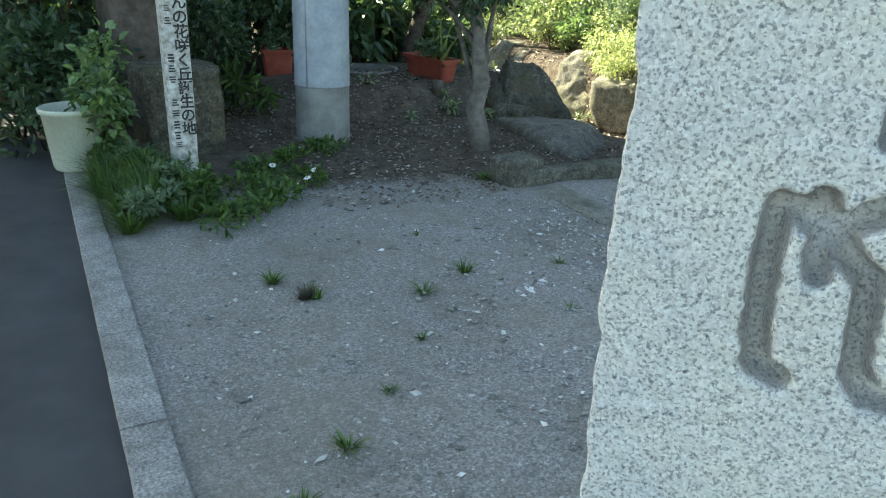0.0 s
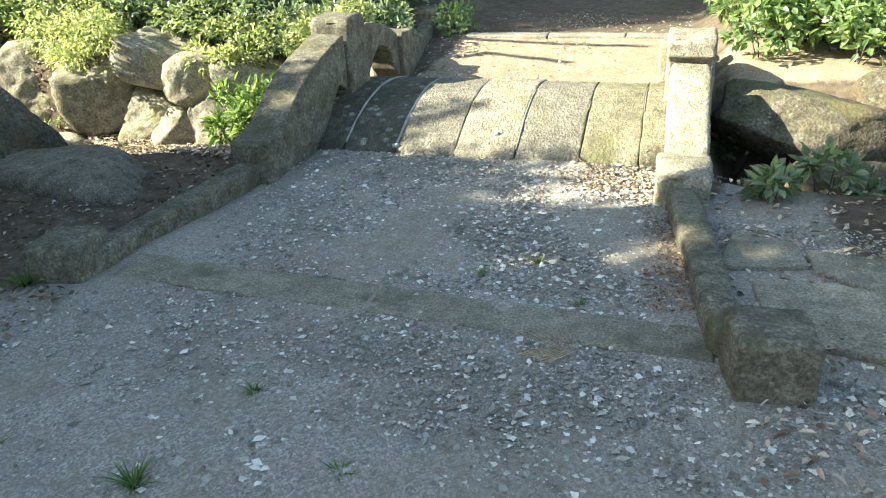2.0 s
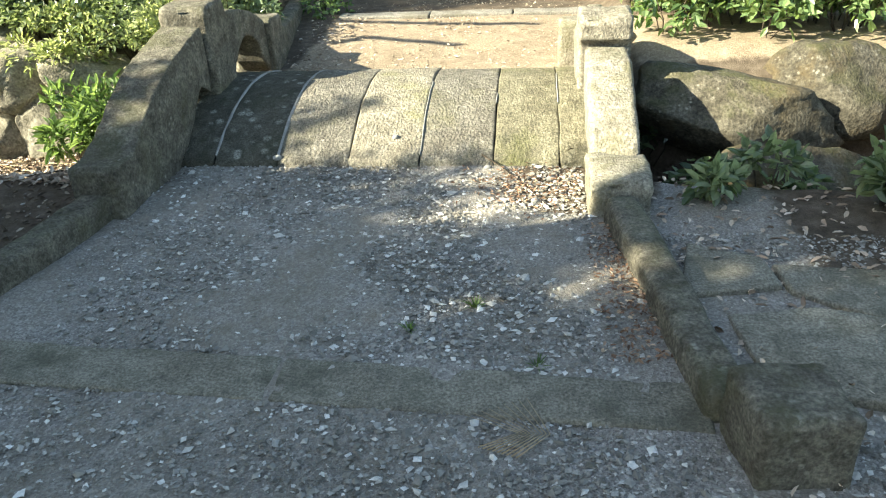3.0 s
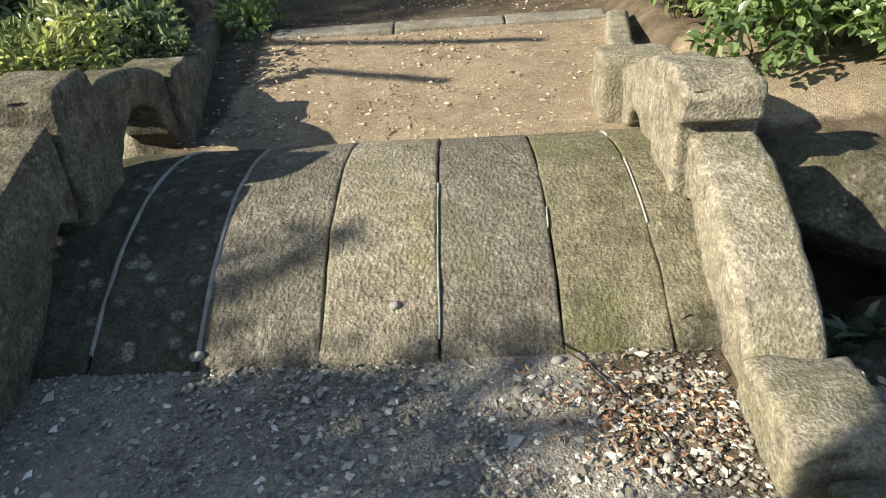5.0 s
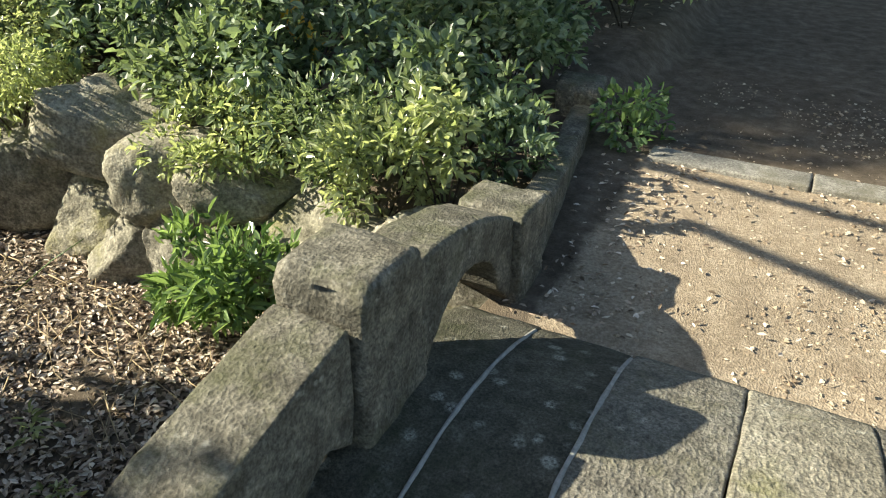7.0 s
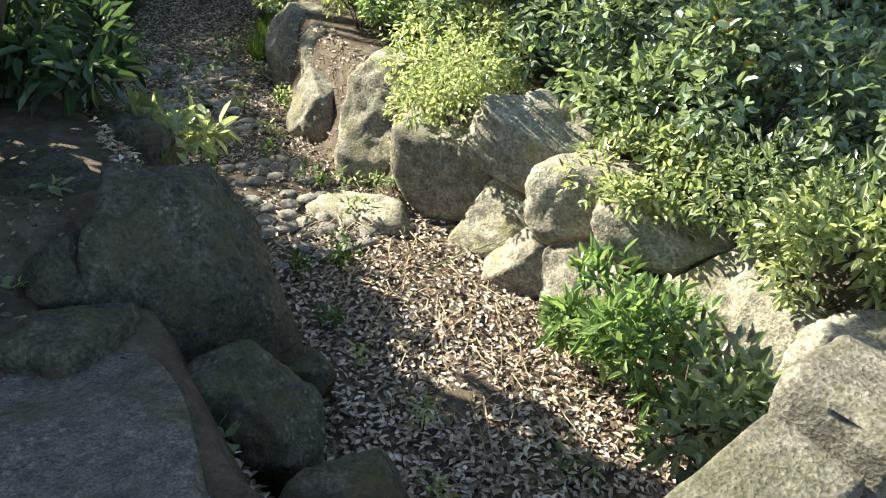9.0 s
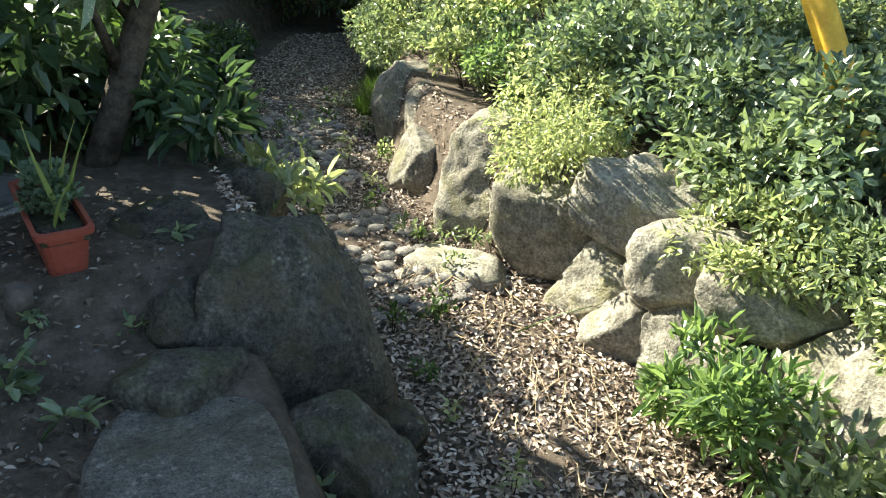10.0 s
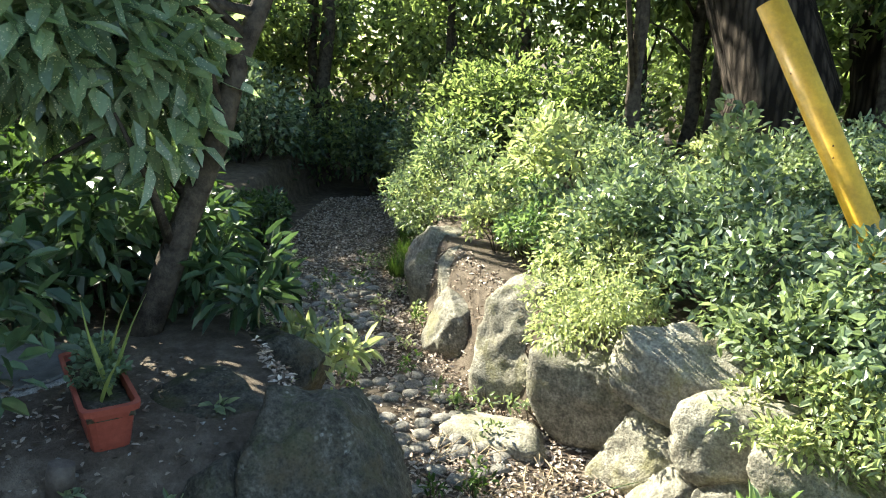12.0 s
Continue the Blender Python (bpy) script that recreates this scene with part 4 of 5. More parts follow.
scatter_bushes(26, (-5.4, -1.75), (2.3, 4.4), 5, [M_SHRUB2, M_SHRUB, M_SHRUB2], (0.34, 0.52), 1500, (0.068, 0.037), "glossy green shrub with sun-bleached leaves", "shrubs on the bank", near_path)
scatter_bushes(20, (-9.0, -4.6), (2.3, 5.8), 6, [M_YOUNG, M_SHRUB, M_SHRUB], (0.34, 0.58), 1300, (0.072, 0.034), "bright sunlit undergrowth shrub", "shrubs on the bank", near_path)
scatter_bushes(20, (-7.0, -1.6), (4.4, 8.0), 7, [M_SHRUB, M_YOUNG, M_SHRUB2], (0.45, 0.75), 1100, (0.075, 0.036), "green leafy undergrowth shrub", "far shrubs on the bank", near_path)
scatter_bushes(20, (1.22, 3.6), (1.25, 2.4), 8, [M_VIVID, M_YOUNG, M_VIVID], (0.26, 0.40), 800, (0.075, 0.04), "bright green shrub on the bank beyond the bridge", "shrubs beside the path")
scatter_bushes(10, (1.35, 4.0), (2.3, 5.0), 9, [M_VIVID, M_SHRUB2], (0.4, 0.6), 1000, (0.06, 0.032), "dark green shrub beside the sandy path", "shrubs beside the path")
for k, (x, y, r, mt) in enumerate(((1.75, -0.1, 0.16, M_SHRUB2), (1.35, 0.08, 0.14, M_SHRUB2), (2.15, -0.05, 0.14, M_SHRUB), (1.2, 0.75, 0.16, M_SHRUB2), (1.95, -0.5, 0.12, M_SHRUB))):
    bush("ditch_plant", (x, y), (r, r, r * 1.1), 130, (0.085, 0.045), mt, "leafy green plant growing in the ditch", 300 + k, 8, -0.4, group="ditch plants")

for k, (x, y, r) in enumerate(((2.55, 0.30, 0.17), (2.75, 0.05, 0.14))):
    bush("red_leaved_plant", (x, y), (r, r, r * 1.6), 230, (0.09, 0.02), M_REDLEAF, "red-brown narrow-leaved plant beside the ditch rocks", 310 + k, 9, -0.6, 0.3, group="red plants")
for k, (x, y, r) in enumerate(((1.52, -0.28, 0.12), (2.3, -0.35, 0.15), (2.6, -0.55, 0.12), (1.3, -0.45, 0.09), (2.1, -0.65, 0.09))):
    bush("ditch_plant", (x, y), (r, r, r * 0.9), 110, (0.07, 0.036), M_SHRUB, "leafy green plant growing in the ditch", 320 + k, 8, -0.4, group="ditch plants")


def tree(name, at, height_m, crown, n, leaf, mats, label, seed, r0=0.08, lean=(0, 0), limbs=6, clumps=30, low=-0.9, top=0.62, clump=0.36, start=0.35, droop=0.3, category="tree"):
    """A tapered trunk with limbs and a crown (centre offset, radii) of single leaves."""
    rng = np.random.default_rng(seed)
    z = ground_z(at[0], at[1])
    thing = empty(name, label, category)
    thing.location = (at[0], at[1], z)
    pts = []
    for i in range(7):
        t = i / 6
        pts.append(Vector((lean[0] * t + 0.05 * r0 * 20 * rng.normal(0, 0.25) * (t > 0), lean[1] * t + 0.05 * r0 * 20 * rng.normal(0, 0.25) * (t > 0), -0.06 + (height_m * top + 0.06) * t)))
    bm = bmesh.new()
    tube_into(bm, pts, r0, r0 * 0.5, 10)
    part("trunk", bm, mats[0], thing)
    cc, radii = crown
    centre = Vector((lean[0], lean[1], 0)) + Vector(cc)
    for _ in range(limbs):
        t = rng.uniform(start, 1.0)
        k = min(int(t * 6), 5)
        s = pts[k].lerp(pts[k + 1], t * 6 - k)
        d = Vector(rng.normal(0, 1, 3).tolist()).normalized()
        e = centre + Vector((d.x * radii[0] * 0.75, d.y * radii[1] * 0.75, d.z * radii[2] * 0.7))
        bm = bmesh.new()
        tube_into(bm, [s, s.lerp(e, 0.5) + Vector((0, 0, 0.06 * height_m * 0.4)), e], r0 * 0.38, r0 * 0.08, 6)
        part("limb", bm, mats[0], thing)
    pos, away = crown_points(centre, radii, n, rng, clumps, 0.3, low, clump)
    v, f = leaf_cloud(pos, away, leaf[0], leaf[1], droop, 0.8, seed)
    from_arrays("crown", v.tolist(), f.tolist(), mats[1], thing)
    return thing


# garden trees, whose shade lies over the gravel
tree("small_tree", (-2.26, -1.50), 1.55, ((-0.15, 0.0, 1.18), (0.50, 0.48, 0.34)), 1700, (0.07, 0.035), (M_BARKPALE, M_SHADE), "slender crooked tree with pale bark and dark leaves", 401, 0.078, (-0.26, 0.06), 6)
laurel = tree("spotted_laurel", (-5.04, -0.63), 2.9, ((-0.14, -1.10, 1.62), (0.70, 0.74, 1.08)), 2500, (0.20, 0.09), (M_BARK, M_AUCUBA), "spotted laurel with large drooping speckled leaves", 402, 0.085, (0.05, 0.85), 9, 30, -0.55, 0.75, 0.34, 0.2, 0.7)


def shade_at(ahead, across):
    """A place by its distance towards the sun and across it."""
    return -0.92 * ahead - 0.39 * across, -0.39 * ahead + 0.92 * across


# Rows added as sun blockers; their heights follow the shadow's edge on the gravel.
for k, (ahead, across, hgt, r, n, leaf) in enumerate((
        (6.4, 0.42, 3.62, 0.34, 4200, 0.09), (6.4, 0.10, 3.92, 0.32, 4600, 0.08), (6.4, -0.16, 3.85, 0.32, 5200, 0.08), (6.4, -0.42, 3.88, 0.34, 5600, 0.08), (6.4, -0.68, 3.98, 0.34, 5600, 0.08), (6.4, -0.94, 3.94, 0.34, 5600, 0.08), (6.4, -1.22, 4.20, 0.36, 5600, 0.09), (6.4, -1.56, 4.60, 0.38, 6000, 0.11), (6.4, -1.90, 5.00, 0.50, 7000, 0.115),
        (6.65, -0.03, 4.03, 0.30, 5200, 0.08), (6.65, -0.29, 4.27, 0.30, 5200, 0.08), (6.65, -0.55, 3.99, 0.30, 5200, 0.08), (6.65, -0.81, 4.02, 0.30, 5200, 0.08), (6.65, -1.08, 4.02, 0.30, 5200, 0.08),
        (7.1, -0.30, 3.92, 0.50, 6500, 0.10), (7.1, -0.85, 4.02, 0.50, 6500, 0.10), (7.3, -1.75, 5.2, 0.60, 8000, 0.115), (6.4, -2.45, 5.30, 0.80, 9500, 0.115), (6.4, -3.25, 5.30, 0.95, 9500, 0.115),
        (8.1, -2.9, 6.0, 1.1, 9000, 0.12), (7.7, 0.25, 3.3, 0.60, 6500, 0.11), (6.6, 0.72, 3.20, 0.38, 5200, 0.10))):
    tree("shade_evergreen", shade_at(ahead, across), hgt, ((0, 0, hgt * 0.55), (r, r, hgt * 0.45)), n, (leaf, leaf * 0.55), (M_BARK, M_WOODS), "dense dark evergreen added in the garden for shade", 403 + k, 0.09, (0, 0), 8, 60)
# High crowns added only to shade the flagstones and ditch rocks.
tree("tall_shade_evergreen", shade_at(8.6, -1.2), 6.6, ((0, 0, 6.15), (0.62, 0.62, 0.56)), 5200, (0.12, 0.065), (M_BARK, M_WOODS), "slim tall evergreen with high crown, added for shade", 418, 0.11, (0, 0), 6, 26)
for k, (ahead, across) in enumerate(((8.6, -1.95), (9.6, -2.7))):
    tree("tall_shade_evergreen", shade_at(ahead, across), 6.8, ((0, 0, 6.3), (0.44, 0.44, 0.34)), 2600, (0.12, 0.065), (M_BARK, M_WOODS), "slim tall evergreen with high crown, added for shade", 450 + k, 0.11, (0, 0), 6, 26)
# Trees added across the lane to keep the front gravel in shade.
for k, across in enumerate((-3.4, -4.5, -5.6, -6.8, -4.0, -5.2)):
    ahead = 13.2 + 1.6 * (k > 3)
    hgt = 10.2 + 0.9 * (k > 3) + 0.1 * k
    tree("tall_shade_evergreen", shade_at(ahead, across), hgt, ((0, 0, hgt * 0.62), (1.35, 1.35, hgt * 0.38)), 8000, (0.20, 0.11), (M_BARK, M_WOODS), "tall dense evergreen added across the lane for shade", 420 + k, 0.17, (0, 0), 8, 60)
# Sun blocker added to dapple the stream path.
tree("shade_evergreen", shade_at(11.5, 3.3), 3.7, ((0, 0, 2.4), (0.95, 0.95, 1.1)), 2400, (0.13, 0.07), (M_BARK, M_WOODS), "open dark evergreen added for shade beside the stream path", 439, 0.09, (0, 0), 8, 40)
# High crowns added to shade the sandy path past its far threshold.
for k, across in enumerate((4.7, 6.8, 8.9)):
    tree("woodland_shade_tree", shade_at(12.0, across), 10.2, ((0, 0, 8.4), (1.9, 1.9, 1.6)), 9000, (0.17, 0.09), (M_BARK, M_WOODS), "tall slim woodland tree with high crown, added for shade", 440 + k, 0.15, (0, 0), 8, 50)

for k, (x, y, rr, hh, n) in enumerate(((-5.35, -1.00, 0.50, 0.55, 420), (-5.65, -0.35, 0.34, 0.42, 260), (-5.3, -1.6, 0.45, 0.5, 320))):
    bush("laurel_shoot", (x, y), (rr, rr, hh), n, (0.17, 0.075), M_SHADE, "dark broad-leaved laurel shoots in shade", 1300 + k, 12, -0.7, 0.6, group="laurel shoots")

# two added bare limbs on the laurel, over the stream, cast the path's shadow bars
for pts in ([(0.05, 0.80, 2.05), (0.15, 1.1, 2.30), (0.48, 1.34, 2.40), (1.17, 1.05, 2.42)], [(0.05, 0.78, 2.0), (-0.05, 1.3, 2.25), (0.14, 1.83, 2.42), (1.0, 1.72, 2.42), (1.76, 1.61, 2.42)]):
    bm = bmesh.new()
    tube_into(bm, pts, 0.042, 0.03, 8)
    part("limb", bm, M_BARK, laurel)

# woods behind the stream path
rng = random.Random(77)
for k in range(15):
    a = k / 14
    x = -17 + 14.5 * a + rng.uniform(-0.7, 0.7)
    y = 4.6 + 5.2 * a + rng.uniform(-0.8, 0.8)
    if k < 4:
        x, y = -13.0 + rng.uniform(-1.0, 0.5) - k * 0.4, -2.5 + k * 2.0
    h = rng.uniform(5.0, 6.5) if k > 3 else rng.uniform(4.0, 4.5)
    tree("woodland_tree", (x, y), h, ((0, 0, h * 0.55), (1.6, 1.6, h * 0.42)), 2600, (0.16, 0.08), (M_BARK, M_SUNWOODS), "slim dark woodland tree", 500 + k, rng.uniform(0.08, 0.14), (rng.uniform(-0.4, 0.4), 0), 7, 34, -0.95, 0.8, 0.26, 0.3)
tree("great_tree", (-7.2, 6.4), 11, ((0, 0, 7.5), (3.5, 3.0, 2.4)), 5200, (0.17, 0.09), (M_FURROW, M_SUNWOODS), "old broad tree with furrowed dark bark", 530, 0.68, (0.2, 0.2), 9, 40, -0.6)
tree("old_tree", (-8.3, 9.7), 10, ((0, 0, 7.2), (2.4, 2.4, 2.2)), 2600, (0.17, 0.09), (M_FURROW, M_SUNWOODS), "old straight tree with dark furrowed bark", 531, 0.40, (0.1, 0.1), 7, 30, -0.6)
tree("leaning_tree", (-7.9, 5.0), 4.6, ((0, 0, 3.0), (1.1, 1.1, 1.0)), 1500, (0.11, 0.055), (M_BARK, M_SHADE), "slim dark tree with drooping leafy boughs", 532, 0.11, (0.15, -0.1), 7, 26, -0.9)
scatter_bushes(16, (-12.5, -8.3), (3.6, 6.5), 10, [M_SUNWOODS, M_SHRUB2], (0.6, 0.95), 1300, (0.10, 0.05), "dark leafy woodland undergrowth shrub", "woodland undergrowth", near_path)
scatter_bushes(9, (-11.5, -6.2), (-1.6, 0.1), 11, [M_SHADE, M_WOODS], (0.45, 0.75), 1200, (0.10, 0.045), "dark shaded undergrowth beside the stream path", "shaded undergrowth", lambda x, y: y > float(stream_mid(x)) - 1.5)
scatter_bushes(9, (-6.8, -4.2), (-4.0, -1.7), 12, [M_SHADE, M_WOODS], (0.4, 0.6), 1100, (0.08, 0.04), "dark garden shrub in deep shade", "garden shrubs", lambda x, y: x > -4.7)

rng = random.Random(91)
for k in range(34):
    a = k / 33
    x, y = (-16.0 - rng.uniform(0, 2.5), -5 + 12 * a / 0.5) if a < 0.5 else (-17 + 26 * (a - 0.5), 9.5 + rng.uniform(0, 3.5) + 3 * a)
    bush("thicket", (x, y, 0), (1.7, 1.7, rng.uniform(1.7, 2.4)), 1050, (0.24, 0.13), M_SUNWOODS, "dense dark thicket closing the woods", 930 + k, 26, -0.9, 0.1, group="woodland thickets", category="thicket")

scatter_bushes(14, (-15.0, -10.8), (-0.5, 5.2), 13, [M_SUNWOODS, M_SHRUB2], (0.7, 1.15), 1500, (0.12, 0.06), "dark woodland shrub at the path's end", "woodland undergrowth", lambda x, y: x > -12.2 and abs(y - float(stream_mid(x))) < 1.0)
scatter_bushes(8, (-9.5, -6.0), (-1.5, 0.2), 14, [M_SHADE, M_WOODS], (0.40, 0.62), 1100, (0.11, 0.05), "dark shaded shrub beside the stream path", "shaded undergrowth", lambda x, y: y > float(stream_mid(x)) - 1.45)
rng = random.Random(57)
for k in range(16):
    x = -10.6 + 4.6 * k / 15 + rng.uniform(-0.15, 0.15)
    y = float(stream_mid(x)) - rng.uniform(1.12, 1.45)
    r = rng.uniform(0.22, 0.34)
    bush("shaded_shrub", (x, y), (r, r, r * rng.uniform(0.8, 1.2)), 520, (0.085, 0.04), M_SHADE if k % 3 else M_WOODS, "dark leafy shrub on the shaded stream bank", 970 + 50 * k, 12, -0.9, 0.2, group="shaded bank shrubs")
bush("sapling", (-6.6, 3.1), (0.42, 0.42, 0.62), 700, (0.10, 0.05), M_YOUNG, "leafy young sapling above the undergrowth", 960, 12, -0.6, 0.2)
bush("climbing_shoot", (-4.95, 3.5), (0.22, 0.22, 0.68), 420, (0.10, 0.06), M_SHRUB, "tall climbing shoots with broad leaves", 961, 12, -0.9, 0.3)
bush("climbing_shoot", (-5.2, 3.9), (0.30, 0.30, 0.45), 420, (0.09, 0.05), M_SHRUB2, "broad-leaved shoots near the old tree", 962, 12, -0.9, 0.3)

rng = random.Random(63)
for k in range(11):
    x = -7.95 - 0.30 * k
    y = float(stream_mid(x)) + rng.uniform(0.90, 1.15)
    r = rng.uniform(0.34, 0.46)
    bush("bank_shrub", (x, y, -0.25), (r, r, r * 0.9), 1000, (0.06, 0.028), (M_SHRUB, M_YOUNG, M_SHRUB2)[k % 3], "leafy shrub hanging over the stream bank", 1200 + k, 16, -0.95, 0.4, group="shrubs over the stream bank")
for k, (x, y, r) in enumerate(((-5.35, 2.50, 0.40), (-5.85, 2.62, 0.42), (-6.35, 2.70, 0.40), (-6.9, 2.85, 0.44), (-7.5, 2.95, 0.46), (-5.62, 2.22, 0.34), (-6.3, 2.34, 0.32))):
    bush("bank_shrub", (x, y), (r, r, r * 0.8), 900, (0.06, 0.028), (M_YOUNG, M_SHRUB, M_VIVID)[k % 3], "leafy shrub spreading over the bank boulders", 1260 + k, 16, -0.8, 0.3, group="shrubs over the stream bank")
for k in range(13):
    x, y = -12.3 - rng.uniform(0, 1.5), 0.6 + 0.45 * k
    r = rng.uniform(0.5, 0.8)
    bush("woodland_shrub", (x, y, -0.4), (r, r, r * 0.95), 900, (0.10, 0.05), M_SHADE if k % 3 else M_SUNWOODS, "dark woodland shrub closing the path's end", 1230 + k, 18, -0.9, 0.2, group="woodland undergrowth")

for k, (x, y) in enumerate(((-11.6, 8.0), (-10.4, 9.0), (-13.0, 7.3), (-9.3, 10.0), (-14.2, 6.2), (-8.2, 10.6))):
    bush("thicket", (x, y, 0), (1.5, 1.5, 2.7), 1300, (0.22, 0.12), M_SUNWOODS, "tall dark thicket closing the woods", 980 + k, 26, -0.9, 0.1, group="woodland thickets", category="thicket")

# ---- things by the lane ----
def utility_pole():
    thing = empty("utility_pole", "round grey concrete utility pole with metal sleeve", "utility pole")
    thing.location = (-2.99, -2.385, 0.0)
    smoothed(part("shaft", lathe_bm([(0.190, -0.1), (0.190, 0.02), (0.187, 0.47), (0.168, 7.0)], 40), M_POLE, thing, "stained bare concrete foot"))
    smoothed(part("sleeve", lathe_bm([(0.187, 0.39), (0.193, 0.392), (0.1945, 0.40), (0.192, 0.407), (0.182, 3.2), (0.17, 3.2)], 40), M_SLEEVE, thing, "dull grey protective sleeve"))
    bm = bmesh.new()
    tube_into(bm, [(0.190 * math.cos(-0.95), 0.190 * math.sin(-0.95), 0.395), (0.180 * math.cos(-0.95), 0.180 * math.sin(-0.95), 3.2)], 0.006, 0.006, 6)
    part("seam", bm, M_SLEEVE, thing)
    return thing


utility_pole()


def lettering(text, size, depth):
    cu = bpy.data.curves.new("lettering", "FONT")
    cu.body = text
    cu.size = size
    cu.align_x = "CENTER"
    cu.space_line = 0.94
    cu.extrude = depth
    cu.offset = 0.0015
    ob = new("lettering", cu)
    dg = bpy.context.evaluated_depsgraph_get()
    me = bpy.data.meshes.new_from_object(ob.evaluated_get(dg))
    bpy.data.objects.remove(ob)
    bpy.data.curves.remove(cu)
    return me


def sign_post():
    thing = empty("sign_post", "leaning square white-painted wooden post with flaking black lettering", "sign post")
    bm = block_bm(-0.068, 0.068, -0.068, 0.068, -0.08, 1.7, 0.006, 0.09, 0.003)
    for v in bm.verts:
        if v.co.z < 0.12:
            v.co.x *= 0.85 + 0.15 * max(v.co.z, 0) / 0.12 + 0.1 * noise.noise(v.co * 30)
    part("post", bm, M_POST, thing)
    me = lettering("\n".join("んの花咲く丘誕生の地"), 0.080, 0.0012)
    me.materials.clear()
    me.materials.append(M_INK)
    ob = new("lettering", me)
    ob.parent = thing
    ob["label"] = "black painted characters"
    ob.matrix_basis = pose(0.030, -0.0705, 0.965, 90, 0, 0)
    rng = random.Random(3)
    z = 0.98
    for k in range(13):
        h = rng.uniform(0.03, 0.05)
        if k in (2, 3, 7):
            z -= 0.065
            continue
        for j in range(3):
            w = rng.uniform(0.022, 0.038)
            bm = block_bm(-0.034 - w / 2, -0.034 + w / 2, -0.0712, -0.0682, z - h * (j + 1) / 3 + 0.004, z - h * j / 3 - 0.003, 0.0)
            part("faded_character", bm, M_INK, thing)
        z -= 0.06
    return thing


sp = sign_post()
sp.matrix_basis = pose(-2.34, -3.51, 0, 0, 0, 86)

ob = part("stone_pillar", block_bm(-0.20, 0.20, -0.25, 0.25, -0.1, 0.56, 0.045, 0.06, 0.012), M_ROCK)
tagged(ob, "rough square grey stone pillar behind the sign post", "stone pillar")
ob.matrix_basis = pose(-3.10, -3.36, 0, 0, 0, 4)
ob = part("gate_column", block_bm(-0.20, 0.20, -0.25, 0.25, -0.1, 2.6, 0.012, 0.2, 0.004), M_WOOD)
tagged(ob, "dark brown weathered timber gate column in shade", "column")
ob.matrix_basis = pose(-3.66, -3.42, 0, 0, 0, 4)
ob = rock("slab_rock", (-2.45, -3.02, 0.0), (0.42, 0.26, 0.14), 52, M_ROCK, "low flat stone in front of the pillar", "flat rock", 30, (0, 0), flat=2, rough=0.03)


def bucket():
    thing = empty("plant_bucket", "pale green plastic bucket holding a leafy plant", "plant pot")
    thing.location = (-2.80, -4.03, 0.018)
    smoothed(part("bucket", lathe_bm([(0.118, 0.0), (0.128, 0.02), (0.158, 0.33), (0.172, 0.335), (0.174, 0.36), (0.166, 0.366), (0.150, 0.355), (0.140, 0.30), (0.02, 0.29)], 36), M_CREAM, thing))
    smoothed(part("soil", lathe_bm([(0.01, 0.285), (0.146, 0.295), (0.14, 0.305), (0.02, 0.32)], 24), M_ROCK, thing, "dark potting soil"))
    rng = np.random.default_rng(9)
    pos, away = crown_points((0.05, 0.20, 0.44), (0.24, 0.24, 0.34), 620, rng, 14, 0.3, -0.9)
    v, f = leaf_cloud(pos, away, 0.07, 0.042, 0.3, 0.8, 9)
    from_arrays("plant", v.tolist(), f.tolist(), M_VIVID, thing, "trailing light green leaves")
    return thing


bucket()


def planter(name, at, turn, label, seed, long=0.56, wide=0.20, tall=0.19):
    """A tapered rectangular plastic planter with a rim."""
    thing = empty(name, label, "planter")
    bm = bmesh.new()

    def ring(l, w, z):
        c = 0.03
        pts = []
        for sx, sy in ((1, 1), (-1, 1), (-1, -1), (1, -1)):
            x, y = sx * l / 2, sy * w / 2
            corner = [(x, y - sy * c), (x - sx * c * 0.3, y - sy * c * 0.3), (x - sx * c, y)]
            if sx * sy < 0:
                corner = corner[::-1]
            pts += corner
        return [bm.verts.new((x, y, z)) for x, y in pts]

    rings = [ring(long * 0.84, wide * 0.74, 0.0), ring(long * 0.97, wide * 0.95, tall - 0.028), ring(long * 1.04, wide * 1.1, tall - 0.026), ring(long * 1.05, wide * 1.12, tall), ring(long * 0.97, wide * 0.94, tall), ring(long * 0.95, wide * 0.9, tall - 0.035)]
    for a, b in zip(rings, rings[1:]):
        for k in range(12):
            bm.faces.new((a[k], a[(k + 1) % 12], b[(k + 1) % 12], b[k]))
    bm.faces.new(rings[0][::-1])
    bmesh.ops.recalc_face_normals(bm, faces=bm.faces[:])
    part("trough", bm, M_TERRA, thing)
    part("soil", block_bm(-long * 0.475, long * 0.475, -wide * 0.45, wide * 0.45, tall - 0.06, tall - 0.03, 0.0, 0.05, 0.006), M_ROCK, thing, "dark potting soil")
    rng = np.random.default_rng(seed)
    pos, away = crown_points((0, 0, tall + 0.07), (long * 0.5, wide * 0.62, 0.10), 520, rng, 14, 0.2, -0.6)
    v, f = leaf_cloud(pos, away, 0.035, 0.026, -0.1, 0.9, seed)
    from_arrays("succulent", v.tolist(), f.tolist(), M_GREYGREEN, thing, "grey-green rounded leaves")
    thing.matrix_basis = pose(*at, 0, 0, turn)
    return thing


